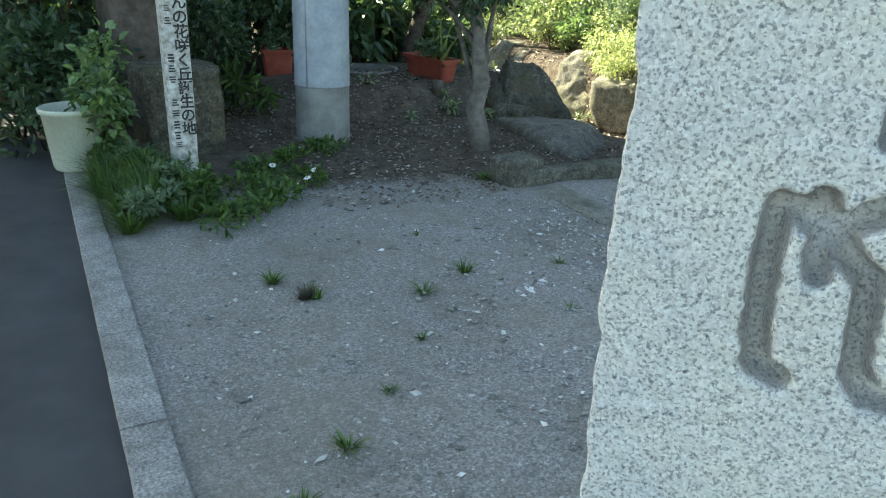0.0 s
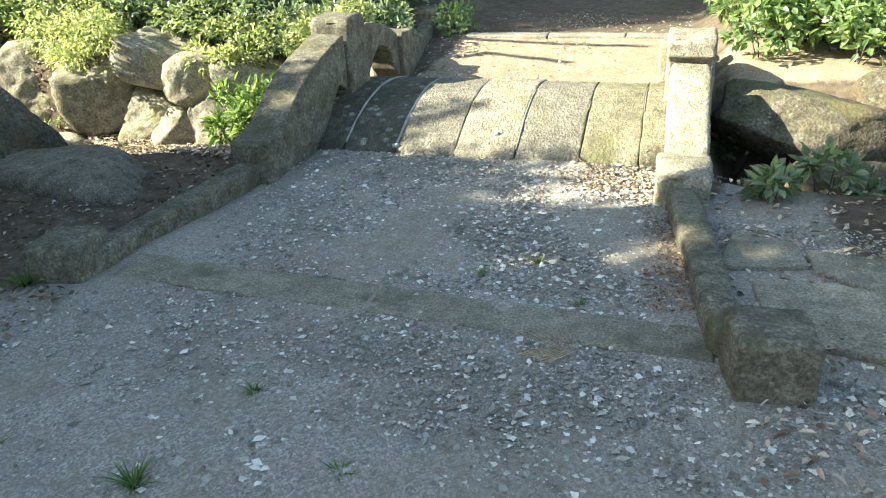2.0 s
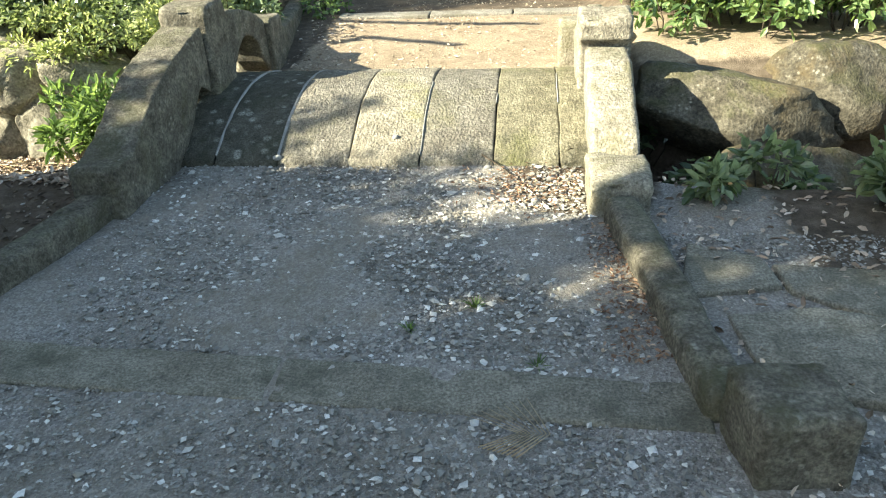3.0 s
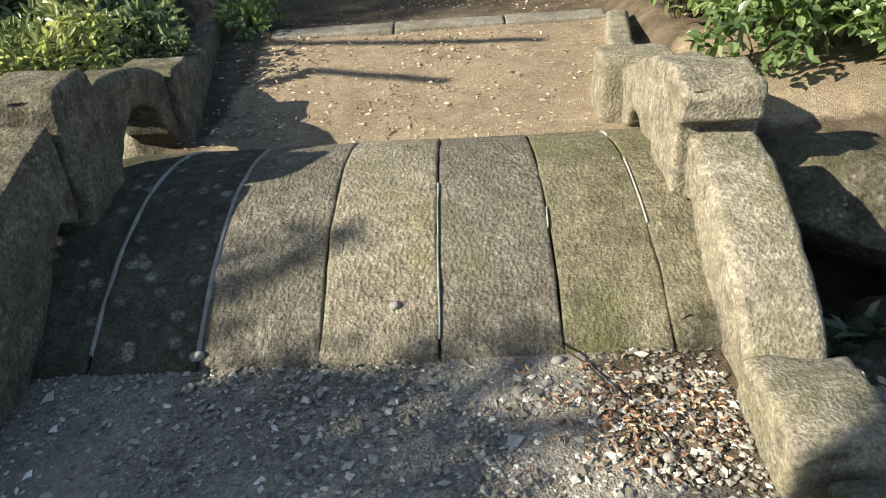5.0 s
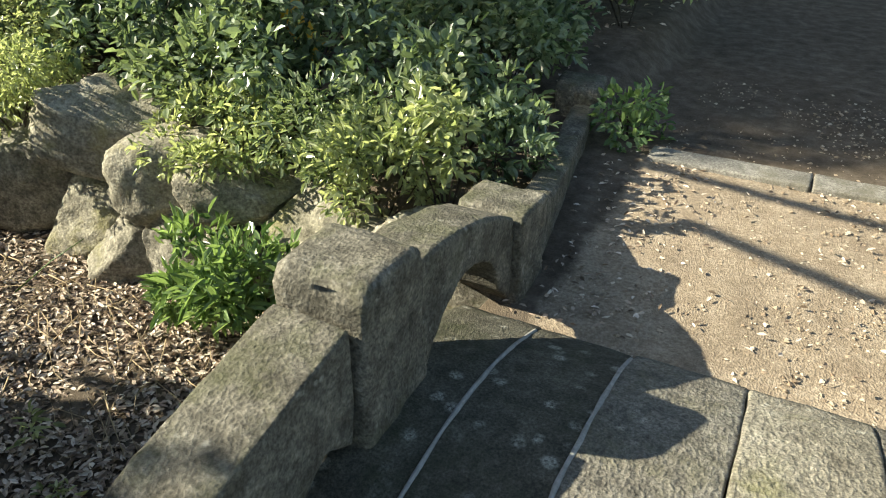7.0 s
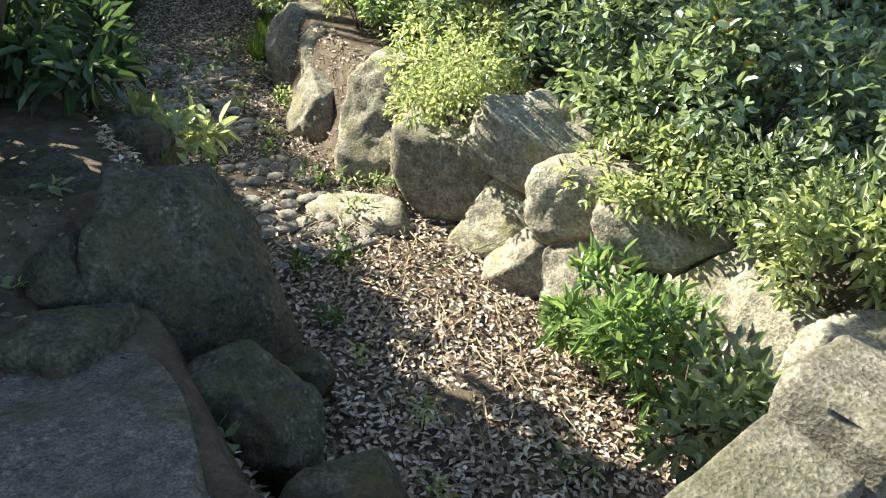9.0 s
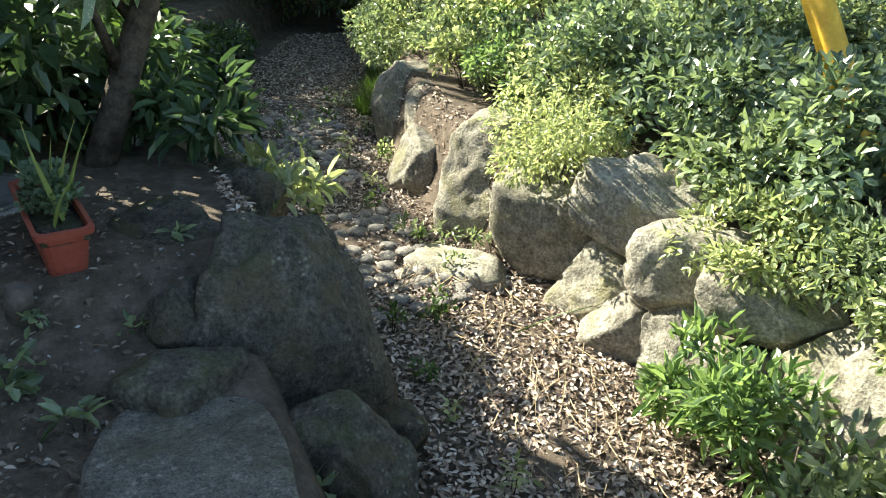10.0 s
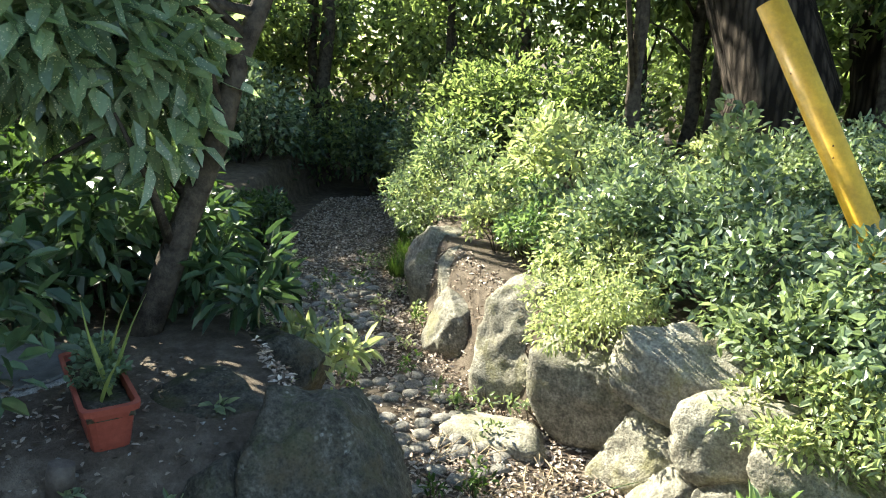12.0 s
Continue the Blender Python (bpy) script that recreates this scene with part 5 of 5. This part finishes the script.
def strap(thing, foot, tip, width, mat=None):
    """A stiff upright strap leaf, folded along its middle."""
    a, b = Vector(foot), Vector(tip)
    d = b - a
    side = d.cross(Vector((0.3, 0.8, 0))).normalized()
    out = side.cross(d).normalized()
    vs, fs = [], []
    for i in range(9):
        t = i / 8
        w = width * (0.5 + 0.5 * math.sin(math.pi * min(t * 1.3 + 0.15, 1.0))) * (1 - t ** 4)
        c = a + d * t + out * 0.06 * t * t
        vs += [c - side * w + out * w * 0.5, c, c + side * w + out * w * 0.5]
    for i in range(8):
        for k in (0, 1):
            fs.append((i * 3 + k, i * 3 + k + 1, i * 3 + k + 4, i * 3 + k + 3))
    return from_arrays("strap_leaf", vs, fs, mat or M_STRAP, thing, "upright pale-edged strap leaf", True)


p1 = planter("planter", (-4.05, -0.885, 0.20), 6, "red plastic planter with succulents and tall strap leaves", 21, 0.62, 0.19, 0.20)
for fx, fy, dx, dy, h in ((0.10, 0.02, -0.02, 0.12, 0.42), (0.06, 0.0, -0.14, 0.10, 0.36), (0.14, 0.02, 0.06, -0.14, 0.44), (0.0, 0.02, -0.05, -0.02, 0.30), (0.16, -0.02, 0.15, 0.02, 0.26), (-0.08, 0.0, 0.02, 0.06, 0.24)):
    strap(p1, (fx, fy, 0.16), (fx + dx, fy + dy, 0.16 + h), 0.026)
planter("planter", (-5.0, -2.0, 0.13), 70, "red plastic planter in the shade behind the pole", 22, 0.30, 0.24, 0.26)

# yellow pipe standing askew on the bank
pipe = empty("yellow_pipe", "leaning hollow yellow-painted steel pipe with rust specks", "pipe")
bm = bmesh.new()
PA, PB = Vector((-3.30, 3.33, 0.2)), Vector((-4.19, 2.79, 2.07))
d = (PB - PA).normalized()
u = d.orthogonal().normalized()
w = d.cross(u)
ringset = []
for c, r in ((PA, 0.082), (PB, 0.082), (PB, 0.072), (PB - d * 0.25, 0.072)):
    ringset.append([bm.verts.new(c + (u * math.cos(k * math.pi / 14) + w * math.sin(k * math.pi / 14)) * r) for k in range(28)])
for a, b in zip(ringset, ringset[1:]):
    for k in range(28):
        f = bm.faces.new((a[k], a[(k + 1) % 28], b[(k + 1) % 28], b[k]))
        f.smooth = True
part("tube", bm, M_YELLOW, pipe)
for t, an in ((0.55, 2.2), (0.58, 2.35), (0.80, 2.0), (0.22, 2.5), (0.24, 1.9)):
    c = PA.lerp(PB, t) + (u * math.cos(an * 2) + w * math.sin(an * 2)) * 0.081
    bm = bmesh.new()
    bmesh.ops.create_icosphere(bm, subdivisions=1, radius=0.006)
    ob = part("rust_speck", bm, M_RUST, pipe)
    ob.location = c

# manhole lid, stump and posts in the garden
lid = empty("manhole_lid", "round grey iron lid set in the earth", "manhole lid")
lid.location = (-4.75, -1.22, 0.20)
smoothed(part("lid", lathe_bm([(0.01, 0.0), (0.28, 0.0), (0.285, 0.018), (0.265, 0.022), (0.262, 0.016), (0.02, 0.020)], 48), M_IRON, lid))
smoothed(part("ring", lathe_bm([(0.29, -0.02), (0.33, -0.02), (0.335, 0.012), (0.30, 0.016), (0.292, 0.008)], 48), M_KERB, lid, "concrete ring round the lid"))
bm = bmesh.new()
tube_into(bm, [(0, 0, -0.05), (0.005, 0, 0.06), (0.0, 0.01, 0.11)], 0.055, 0.045, 12)
ob = tagged(part("stump", bm, M_WOOD), "short weathered tree stump in the earth", "stump")
ob.location = (-3.66, -1.04, ground_z(-3.66, -1.04))
bm = block_bm(-0.09, 0.09, -0.07, 0.07, -0.1, 0.62, 0.02, 0.08, 0.006)
ob = tagged(part("marker_post", bm, M_KERB), "pale square stone marker among the shrubs", "marker post")
ob.location = (-4.1, 6.2, 0.62)
bm = block_bm(-0.30, 0.30, -0.2, 0.2, -0.1, 0.30, 0.02, 0.08, 0.008)
ob = tagged(part("stone_trough", bm, M_ROCK), "dark low stone trough in deep shade", "stone trough")
ob.matrix_basis = pose(-5.6, -1.55, 0.2, 0, 0, 20)


# ---- small plants ----
def tuft(at, n, length, seed, mat=None, label="low tuft of green grass in the gravel", spread=0.6, name="grass_tuft", width=0.006):
    """A tuft of bent blades."""
    rng = random.Random(seed)
    vs, fs = [], []
    for _ in range(n):
        a = rng.uniform(0, 6.28)
        r = rng.uniform(0, 0.25) * length
        L = length * rng.uniform(0.5, 1.1)
        out = spread * rng.uniform(0.3, 1.3)
        b = Vector((math.cos(a) * r, math.sin(a) * r, -0.003))
        dirn = Vector((math.cos(a), math.sin(a), 0))
        side = Vector((-dirn.y, dirn.x, 0)) * width
        base = len(vs)
        for i in range(4):
            t = i / 3
            c = b + dirn * (L * out * t) + Vector((0, 0, L * (t - 0.45 * out * t * t)))
            w = side * (1 - t * 0.9)
            vs += [c - w, c + w]
        for i in range(3):
            k = base + i * 2
            fs.append((k, k + 1, k + 3, k + 2))
    ob = from_arrays(name, vs, fs, mat or M_GRASS)
    ob.location = (at[0], at[1], ground_z(*at))
    return tagged(ob, label, "grass", "grass tufts")


k = 0
for at, n, L in (((-0.72, -3.56), 60, 0.09), ((-0.35, -3.05), 40, 0.08), ((-0.46, -2.79), 50, 0.09), ((0.45, -3.75), 45, 0.07), ((0.62, -3.95), 30, 0.07), ((-0.02, -3.25), 25, 0.05), ((0.25, -3.52), 25, 0.05), ((0.35, -1.30), 25, 0.05), ((0.15, -1.45), 25, 0.04), ((-0.35, -2.35), 20, 0.05), ((-1.62, -1.90), 70, 0.12), ((0.05, -2.62), 18, 0.05), ((-0.95, -2.75), 20, 0.05), ((0.55, -1.62), 16, 0.05)):
    tuft(at, n, L * 0.85, 40 + k, spread=1.05, width=0.004)
    k += 1
for x, y, n, L in ((-2.30, -3.72, 300, 0.34), (-2.02, -3.78, 300, 0.32), (-1.80, -3.92, 240, 0.26), (-1.90, -3.80, 220, 0.26), (-2.50, -3.85, 240, 0.30), (-1.66, -3.68, 180, 0.20), (-1.58, -3.95, 160, 0.18), (-2.2, -3.95, 220, 0.28), (-1.75, -3.55, 160, 0.16)):
    tuft((x, y), int(n * 1.6), L * 0.85, 60 + k, None, "thick long grass round the sign post's foot", 1.0, width=0.0045)
    k += 1
for k, (x, y, r, h) in enumerate(((-3.40, -4.12, 0.36, 0.42), (-3.85, -4.25, 0.45, 0.60), (-4.3, -4.0, 0.5, 0.75), (-3.5, -3.85, 0.30, 0.40), (-4.4, -3.3, 0.45, 0.85), (-4.1, -2.9, 0.35, 0.55))):
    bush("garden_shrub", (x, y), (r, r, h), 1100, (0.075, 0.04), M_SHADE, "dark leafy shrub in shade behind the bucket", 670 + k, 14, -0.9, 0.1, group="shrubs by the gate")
for k, (x, y) in enumerate(((-2.35, -3.68), (-2.1, -3.62), (-1.9, -3.6), (-2.55, -3.75), (-2.68, -3.86), (-1.7, -3.8))):
    bush("ground_weed", (x, y), (0.16, 0.15, 0.10), 260, (0.05, 0.026), M_GREYGREEN if k % 2 else M_GRASS, "leafy green weed round the sign post", 680 + k, 10, -0.5, 0.0, stems=3, group="weeds", category="weed")
tuft((-0.51, -3.50), 120, 0.07, 99, M_WOOD, "dead brown tuft of grass in the gravel", 0.7, "dry_tuft", 0.004)
tuft((-0.50, -3.46), 26, 0.09, 98)
for k, (x, y) in enumerate(((-1.95, -3.30), (-1.75, -3.15), (-2.25, -3.1), (-1.55, -3.35), (-2.0, -2.9), (-2.45, -2.85), (-2.6, -2.55), (-1.45, -3.55))):
    bush("ground_weed", (x, y), (0.15, 0.15, 0.045), 150, (0.05, 0.022), M_GRASS, "low spreading green weed near the sign post", 610 + k, 10, -0.1, -0.2, stems=3, group="weeds", category="weed")
for k, (x, y, r, n, L) in enumerate(((-3.36, -1.08, 0.09, 26, 0.085), (-3.08, -0.92, 0.07, 16, 0.075), (-3.50, -0.68, 0.06, 14, 0.055), (-3.95, -0.45, 0.05, 12, 0.06), (-3.6, -1.0, 0.05, 14, 0.05), (-2.75, -0.22, 0.08, 18, 0.08), (-4.45, -1.6, 0.10, 40, 0.06), (-3.9, -1.6, 0.07, 24, 0.05), (-3.3, -1.5, 0.06, 18, 0.05))):
    bush("seedling", (x, y), (r, r, r * 0.6), n, (L, L * 0.5), M_SHRUB, "small bright green seedling in bare earth", 640 + k, 6, 0.0, -0.1, stems=3, group="seedlings", category="seedling")
bush("fern_plant", (-4.95, 0.32, -0.25), (0.28, 0.26, 0.20), 200, (0.15, 0.045), M_YOUNG, "sunlit pale-leaved plant at the laurel's foot", 660, 9, -0.2, 0.1)
bush("fern_plant", (-5.15, -0.12), (0.42, 0.36, 0.22), 300, (0.17, 0.05), M_SHADE, "glossy dark strap-leaved plant under the laurel", 661, 12, -0.4, 0.3)
bush("fern_plant", (-3.85, -2.75), (0.25, 0.25, 0.16), 160, (0.16, 0.02), M_GRASS, "low arching fern beside the pillar", 662, 9, -0.2, 0.3)
rng = random.Random(12)
for k in range(46):
    x = rng.uniform(-8.5, -1.6)
    d = rng.uniform(-0.55, 0.75)
    y = float(stream_mid(x)) + d
    if -5.5 < x < -4.2 and abs(d) < 0.3:
        continue
    r = rng.uniform(0.05, 0.11)
    bush("stream_weed", (x, y), (r, r, r * rng.uniform(0.6, 1.3)), int(18 + 160 * r), (0.05, 0.02), rng.choice([M_SHRUB, M_YOUNG, M_GRASS]), "small green weed in the leaf litter", 700 + k, 6, -0.3, -0.1, stems=2, group="weeds in the stream bed", category="weed")
for k in range(16):
    x = rng.uniform(-10.0, -7.7)
    y = float(stream_mid(x)) + rng.uniform(0.6, 0.95)
    tuft((x, y), 70, rng.uniform(0.22, 0.38), 800 + k, None, "arching green grass on the stream bank", 0.7, "bank_grass", 0.007)


def flower(at, seed):
    thing = empty("daisy", "small white daisy among weeds", "flower", "daisies")
    bm = bmesh.new()
    tube_into(bm, [(0, 0, -0.01), (0.005, 0, 0.05), (0, 0.004, 0.09)], 0.0025, 0.002, 5)
    part("stalk", bm, M_GRASS, thing)
    bm = bmesh.new()
    for i in range(12):
        a = i * math.pi / 6
        c = Vector((math.cos(a), math.sin(a), 0))
        s = Vector((-c.y, c.x, 0))
        q = [bm.verts.new(Vector((0, 0, 0.09)) + v) for v in (c * 0.004, c * 0.014 + s * 0.005, c * 0.025, c * 0.014 - s * 0.005)]
        bm.faces.new(q)
    part("petals", bm, M_PETAL, thing)
    bm = bmesh.new()
    bmesh.ops.create_icosphere(bm, subdivisions=2, radius=0.006)
    ob = part("eye", bm, M_YELLOW, thing, "yellow centre")
    ob.location = (0, 0, 0.091)
    thing.matrix_basis = pose(at[0], at[1], ground_z(*at), 20, -12, seed * 40)


for k, at in enumerate(((-1.72, -3.04), (-1.84, -2.93), (-2.0, -2.84), (-2.2, -3.05))):
    flower(at, k)


# ---- loose stones, leaves and twigs ----
def pebble_mesh(name, xy, size, seed, mat, label, lift=0.3, zf=None):
    """Many small stones, each a squashed eight-sided lump, in one mesh."""
    rng = np.random.default_rng(seed)
    n = len(xy)
    z = height(xy[:, 0], xy[:, 1]) if zf is None else zf(xy[:, 0], xy[:, 1])
    base = np.array([(1, 0, 0), (0, 1, 0), (-1, 0, 0), (0, -1, 0), (0, 0, 1), (0, 0, -1)], float)
    v = base[None] * rng.uniform(0.6, 1.25, (n, 6, 1))
    v[:, :, 2] *= 0.55
    v[:, :, :] += rng.normal(0, 0.16, (n, 6, 3))
    a = rng.uniform(0, 6.28, n)
    ca, sa = np.cos(a)[:, None], np.sin(a)[:, None]
    stretch = rng.uniform(1.0, 1.5, n)[:, None]
    x0, y0 = v[:, :, 0] * stretch, v[:, :, 1]
    s = size[:, None]
    out = np.stack([xy[:, 0:1] + (x0 * ca - y0 * sa) * s, xy[:, 1:2] + (x0 * sa + y0 * ca) * s, z[:, None] + (v[:, :, 2] + lift) * s], -1).reshape(-1, 3)
    tri = np.array([(0, 1, 4), (1, 2, 4), (2, 3, 4), (3, 0, 4), (1, 0, 5), (2, 1, 5), (3, 2, 5), (0, 3, 5)])
    f = (np.arange(n)[:, None, None] * 6 + tri[None]).reshape(-1, 3)
    ob = from_arrays(name, out.tolist(), f.tolist(), mat, smooth=False)
    return tagged(ob, label, "stones", kind="stuff")


rng = np.random.default_rng(31)
N = 90000
xy = np.stack([rng.uniform(-1.9, 1.9, N), rng.uniform(-4.1, -0.05, N)], -1)
patch = np.array([noise.noise(Vector((a * 1.1, b * 1.1, 7))) for a, b in xy]) * 0.5 + 0.5
keep = rng.uniform(0, 1, N) < np.clip(0.18 + 0.9 * patch * smooth(-1.2, 0.9, xy[:, 0] + 0.25 * xy[:, 1] + 0.9) + 0.25 * smooth(-1.6, -0.6, xy[:, 1]), 0, 1) * (0.30 + 0.70 * smooth(-3.4, -1.9, xy[:, 1]))
keep &= ~((xy[:, 0] < -1.2) & (xy[:, 1] > -1.9)) & ~((np.abs(xy[:, 1] + 1.73 + 0.055 * xy[:, 0]) < 0.095) & (rng.uniform(0, 1, N) < 0.93))
keep &= ~((xy[:, 0] > 0.76) & (xy[:, 1] > -0.75))
xy = xy[keep]
pebble_mesh("gravel", xy, 0.0035 + 0.007 * rng.uniform(0, 1, len(xy)) ** 3.0 + 0.008 * (rng.uniform(0, 1, len(xy)) > 0.985), 32, M_PEBBLE, "loose grey crushed gravel before the bridge")
N = 34000
xy = np.stack([rng.uniform(-1.6, 2.4, N), rng.uniform(-4.0, -0.15, N)], -1)
patch = np.array([noise.noise(Vector((a * 1.6, b * 1.6, 3))) for a, b in xy]) * 0.5 + 0.5
near_kerb = smooth(-1.4, 0.7, xy[:, 0]) * smooth(-3.3, -2.1, xy[:, 1])
ok = rng.uniform(0, 1, N) < np.clip(0.02 + 0.75 * near_kerb * (0.35 + patch) + 0.25 * smooth(-1.5, -0.4, xy[:, 1]) * patch, 0, 1)
ok &= ~((xy[:, 0] < -1.1) & (xy[:, 1] > -1.9)) & ~((xy[:, 0] > 0.78) & (xy[:, 0] < 1.02) & (xy[:, 1] > -1.95)) & ~((xy[:, 0] > 0.9) & (xy[:, 1] > -1.75)) & ~(np.abs(xy[:, 1] + 1.73 + 0.055 * xy[:, 0]) < 0.10)
xy = xy[ok]
pebble_mesh("coarse_gravel", xy, 0.005 + 0.010 * rng.uniform(0, 1, len(xy)) ** 2.2, 36, M_COARSE, "coarse white and grey crushed stones beside the kerb", 0.25)
N = 7000
xy = np.stack([rng.uniform(-1.0, 0.95, N), rng.uniform(1.3, 4.5, N)], -1)
xy = xy[rng.uniform(0, 1, N) < 0.25 + 0.6 * smooth(0.5, 0.0, np.abs(xy[:, 0] + 0.05))]
pebble_mesh("sandy_gravel", xy, 0.004 + 0.008 * rng.uniform(0, 1, len(xy)) ** 3, 33, M_SANDSTONE, "fine pale gravel on the sandy path")
N = 900
xy = np.stack([rng.uniform(-4.4, -1.6, N), rng.uniform(-2.8, -0.4, N)], -1)
pebble_mesh("garden_grit", xy, 0.005 + 0.010 * rng.uniform(0, 1, N) ** 3, 34, M_PEBBLE, "scattered grit on bare garden earth")
N = 170
xy = np.stack([rng.uniform(-1.1, 0.75, N), -0.13 + rng.normal(0, 0.08, N)], -1)
pebble_mesh("bridge_foot_gravel", xy, rng.uniform(0.006, 0.019, N), 35, M_PEBBLE, "larger stones gathered at the bridge's foot")


def litter(name, xy, size, seed, label, mat=None, lift=0.006):
    rng = np.random.default_rng(seed)
    n = len(xy)
    z = height(xy[:, 0], xy[:, 1]) + lift + rng.uniform(0, 0.018, n)
    away = np.stack([rng.normal(0, 1, n), rng.normal(0, 1, n), rng.normal(0, 0.18, n)], -1)
    away /= np.linalg.norm(away, axis=1)[:, None]
    v, f = leaf_cloud(np.column_stack([xy, z]), away, size, size * 0.42, 0.0, 0.1, seed)
    ob = from_arrays(name, v.tolist(), f.tolist(), mat or M_LITTER)
    return tagged(ob, label, "fallen leaves", kind="stuff")


rng = np.random.default_rng(41)
N = 40000
x = -1.45 - 11.0 * rng.uniform(0, 1, N) ** 1.6
y = stream_mid(x) + rng.uniform(-1.05, 0.95, N)
bare = (np.abs(y - stream_mid(x) + 0.02) < 0.36) & ((np.abs(x + 5.15) < 0.62) | (np.abs(x + 7.0) < 0.6)) & (rng.uniform(0, 1, N) < 0.62)
x, y = x[~bare], y[~bare]
litter("stream_leaf_litter", np.stack([x, y], -1), 0.042, 42, "thick bed of dry brown fallen leaves in the dry stream")
N = 4300
x = rng.uniform(-4.6, -1.35, N)
y = rng.uniform(-3.0, -0.1, N)
ok = (y < -0.45) | (x > -1.9)
litter("garden_leaf_litter", np.stack([x, y], -1)[ok], 0.036, 43, "scattered dead leaves on bare garden earth", M_DULL_LITTER)
N = 1500
x = rng.uniform(1.05, 3.4, N)
y = rng.uniform(-2.4, 0.2, N)
litter("ditch_leaf_litter", np.stack([x, y], -1), 0.042, 44, "dead leaves in the ditch beside the bridge")
N = 1050
x = np.where(rng.uniform(0, 1, N) < 0.5, 0.55 + rng.normal(0, 0.16, N), 0.88 + 0.06 * rng.normal(0, 1, N))
y = np.where(x < 0.74, -0.32 + rng.normal(0, 0.12, N), rng.uniform(-1.6, -0.7, N))
litter("corner_leaf_litter", np.stack([x, y], -1), 0.022, 45, "red-brown dead leaves blown against the kerb", M_NEEDLES)
N = 500
x = np.where(rng.uniform(0, 1, N) < 0.6, -0.95 + rng.normal(0, 0.12, N), rng.uniform(-0.9, 0.9, N))
y = rng.uniform(1.4, 3.0, N)
litter("path_leaf_litter", np.stack([x, y], -1), 0.030, 46, "dead leaves along the sandy path")
N = 1800
x = rng.uniform(-8.0, -1.5, N)
y = rng.uniform(2.0, 6.5, N)
litter("bank_leaf_litter", np.stack([x, y], -1), 0.05, 47, "dead leaves under the shrubs")


def twig(pts, r, label, mat=None):
    bm = bmesh.new()
    tube_into(bm, pts, r, r * 0.4, 5)
    return tagged(part("twig", bm, mat or M_TWIG), label, "twig", "fallen twigs")


rng2 = random.Random(50)
for k in range(110):
    x = -2.6 - rng2.uniform(0, 2.2)
    y = float(stream_mid(x)) + rng2.uniform(-0.1, 0.7)
    a = rng2.gauss(-0.65, 0.35)
    L = rng2.uniform(0.15, 0.5)
    z = -0.585
    p = Vector((x, y, z))
    e = p + Vector((math.cos(a) * L, math.sin(a) * L, rng2.uniform(0.0, 0.03)))
    m1 = p.lerp(e, 0.5) + Vector((rng2.gauss(0, 0.02), rng2.gauss(0, 0.02), 0.015))
    twig([p, m1, e], rng2.uniform(0.002, 0.0045), "dry pale stalk lying on the leaf litter")
twig([(-3.72, 1.22, -0.55), (-3.55, 1.34, -0.38), (-3.38, 1.42, -0.25)], 0.005, "thin green shoot rising from the litter", M_GRASS)
for k in range(9):
    twig([(0.40 + 0.012 * k, -1.98 - 0.004 * k, 0.012), (0.50 + 0.01 * k, -1.93, 0.02), (0.36 + 0.02 * k, -1.86 + 0.01 * k, 0.012)], 0.002, "broken pale straw lying on the gravel")
twig([(0.30, -0.06, 0.06), (0.40, -0.12, 0.02), (0.52, -0.34, 0.012), (0.60, -0.52, 0.012)], 0.004, "thin brown twig at the bridge's foot", M_BARK)
twig([(0.62, -0.02, 0.03), (0.72, 0.02, 0.06), (0.84, 0.02, 0.03)], 0.005, "thin brown twig at the bridge's foot", M_BARK)
for x, y, r in ((-0.128, 0.085, 0.022), (-0.70, -0.04, 0.026), (0.33, -0.09, 0.024), (0.62, -0.22, 0.026), (0.55, -0.46, 0.022), (-0.78, -0.05, 0.020)):
    z = max(deck_z(y) if y > -0.05 else 0.0, 0.0)
    rock("pebble", (x, y, z + r * 0.3), (r * 1.7, r * 1.3, r * 1.0), int(r * 9000 + x * 100), M_MORTAR, "loose pale pebble by the bridge", "pebble", 20, group="loose pebbles", sub=2, flat=2)

# ---- cobbles of the stream path ----
COBBLES = [rock_bm((1.0, 1.0, 0.7), 900 + i, 2, 2, 0.05, 2.6) for i in range(4)]
cobble_meshes = []
for i, bm in enumerate(COBBLES):
    me = bpy.data.meshes.new("cobble")
    bm.to_mesh(me)
    bm.free()
    me.materials.append(M_COBBLE)
    cobble_meshes.append(me)
paving = empty("cobble_path", "cobbles laid in the stream bed, half hidden by leaves", "cobble path")
rng3 = random.Random(61)
x = -4.25
row = 0
while x > -8.4 and row < 40:
    if not (-6.3 < x < -5.75):
        for j in range(6):
            y = float(stream_mid(x)) - 0.40 + 0.135 * j + (0.065 if row % 2 else 0)
            if rng3.random() < 0.14:
                continue
            ob = new("cobble", rng3.choice(cobble_meshes))
            ob.parent = paving
            ob.matrix_basis = pose(x + rng3.uniform(-0.012, 0.012), y + rng3.uniform(-0.012, 0.012), -0.611, 0, 0, rng3.uniform(-25, 25)) @ Matrix.Diagonal((0.135 * rng3.uniform(0.8, 1.1), 0.14 * rng3.uniform(0.8, 1.1), 0.075, 1))
    x -= 0.140
    row += 1
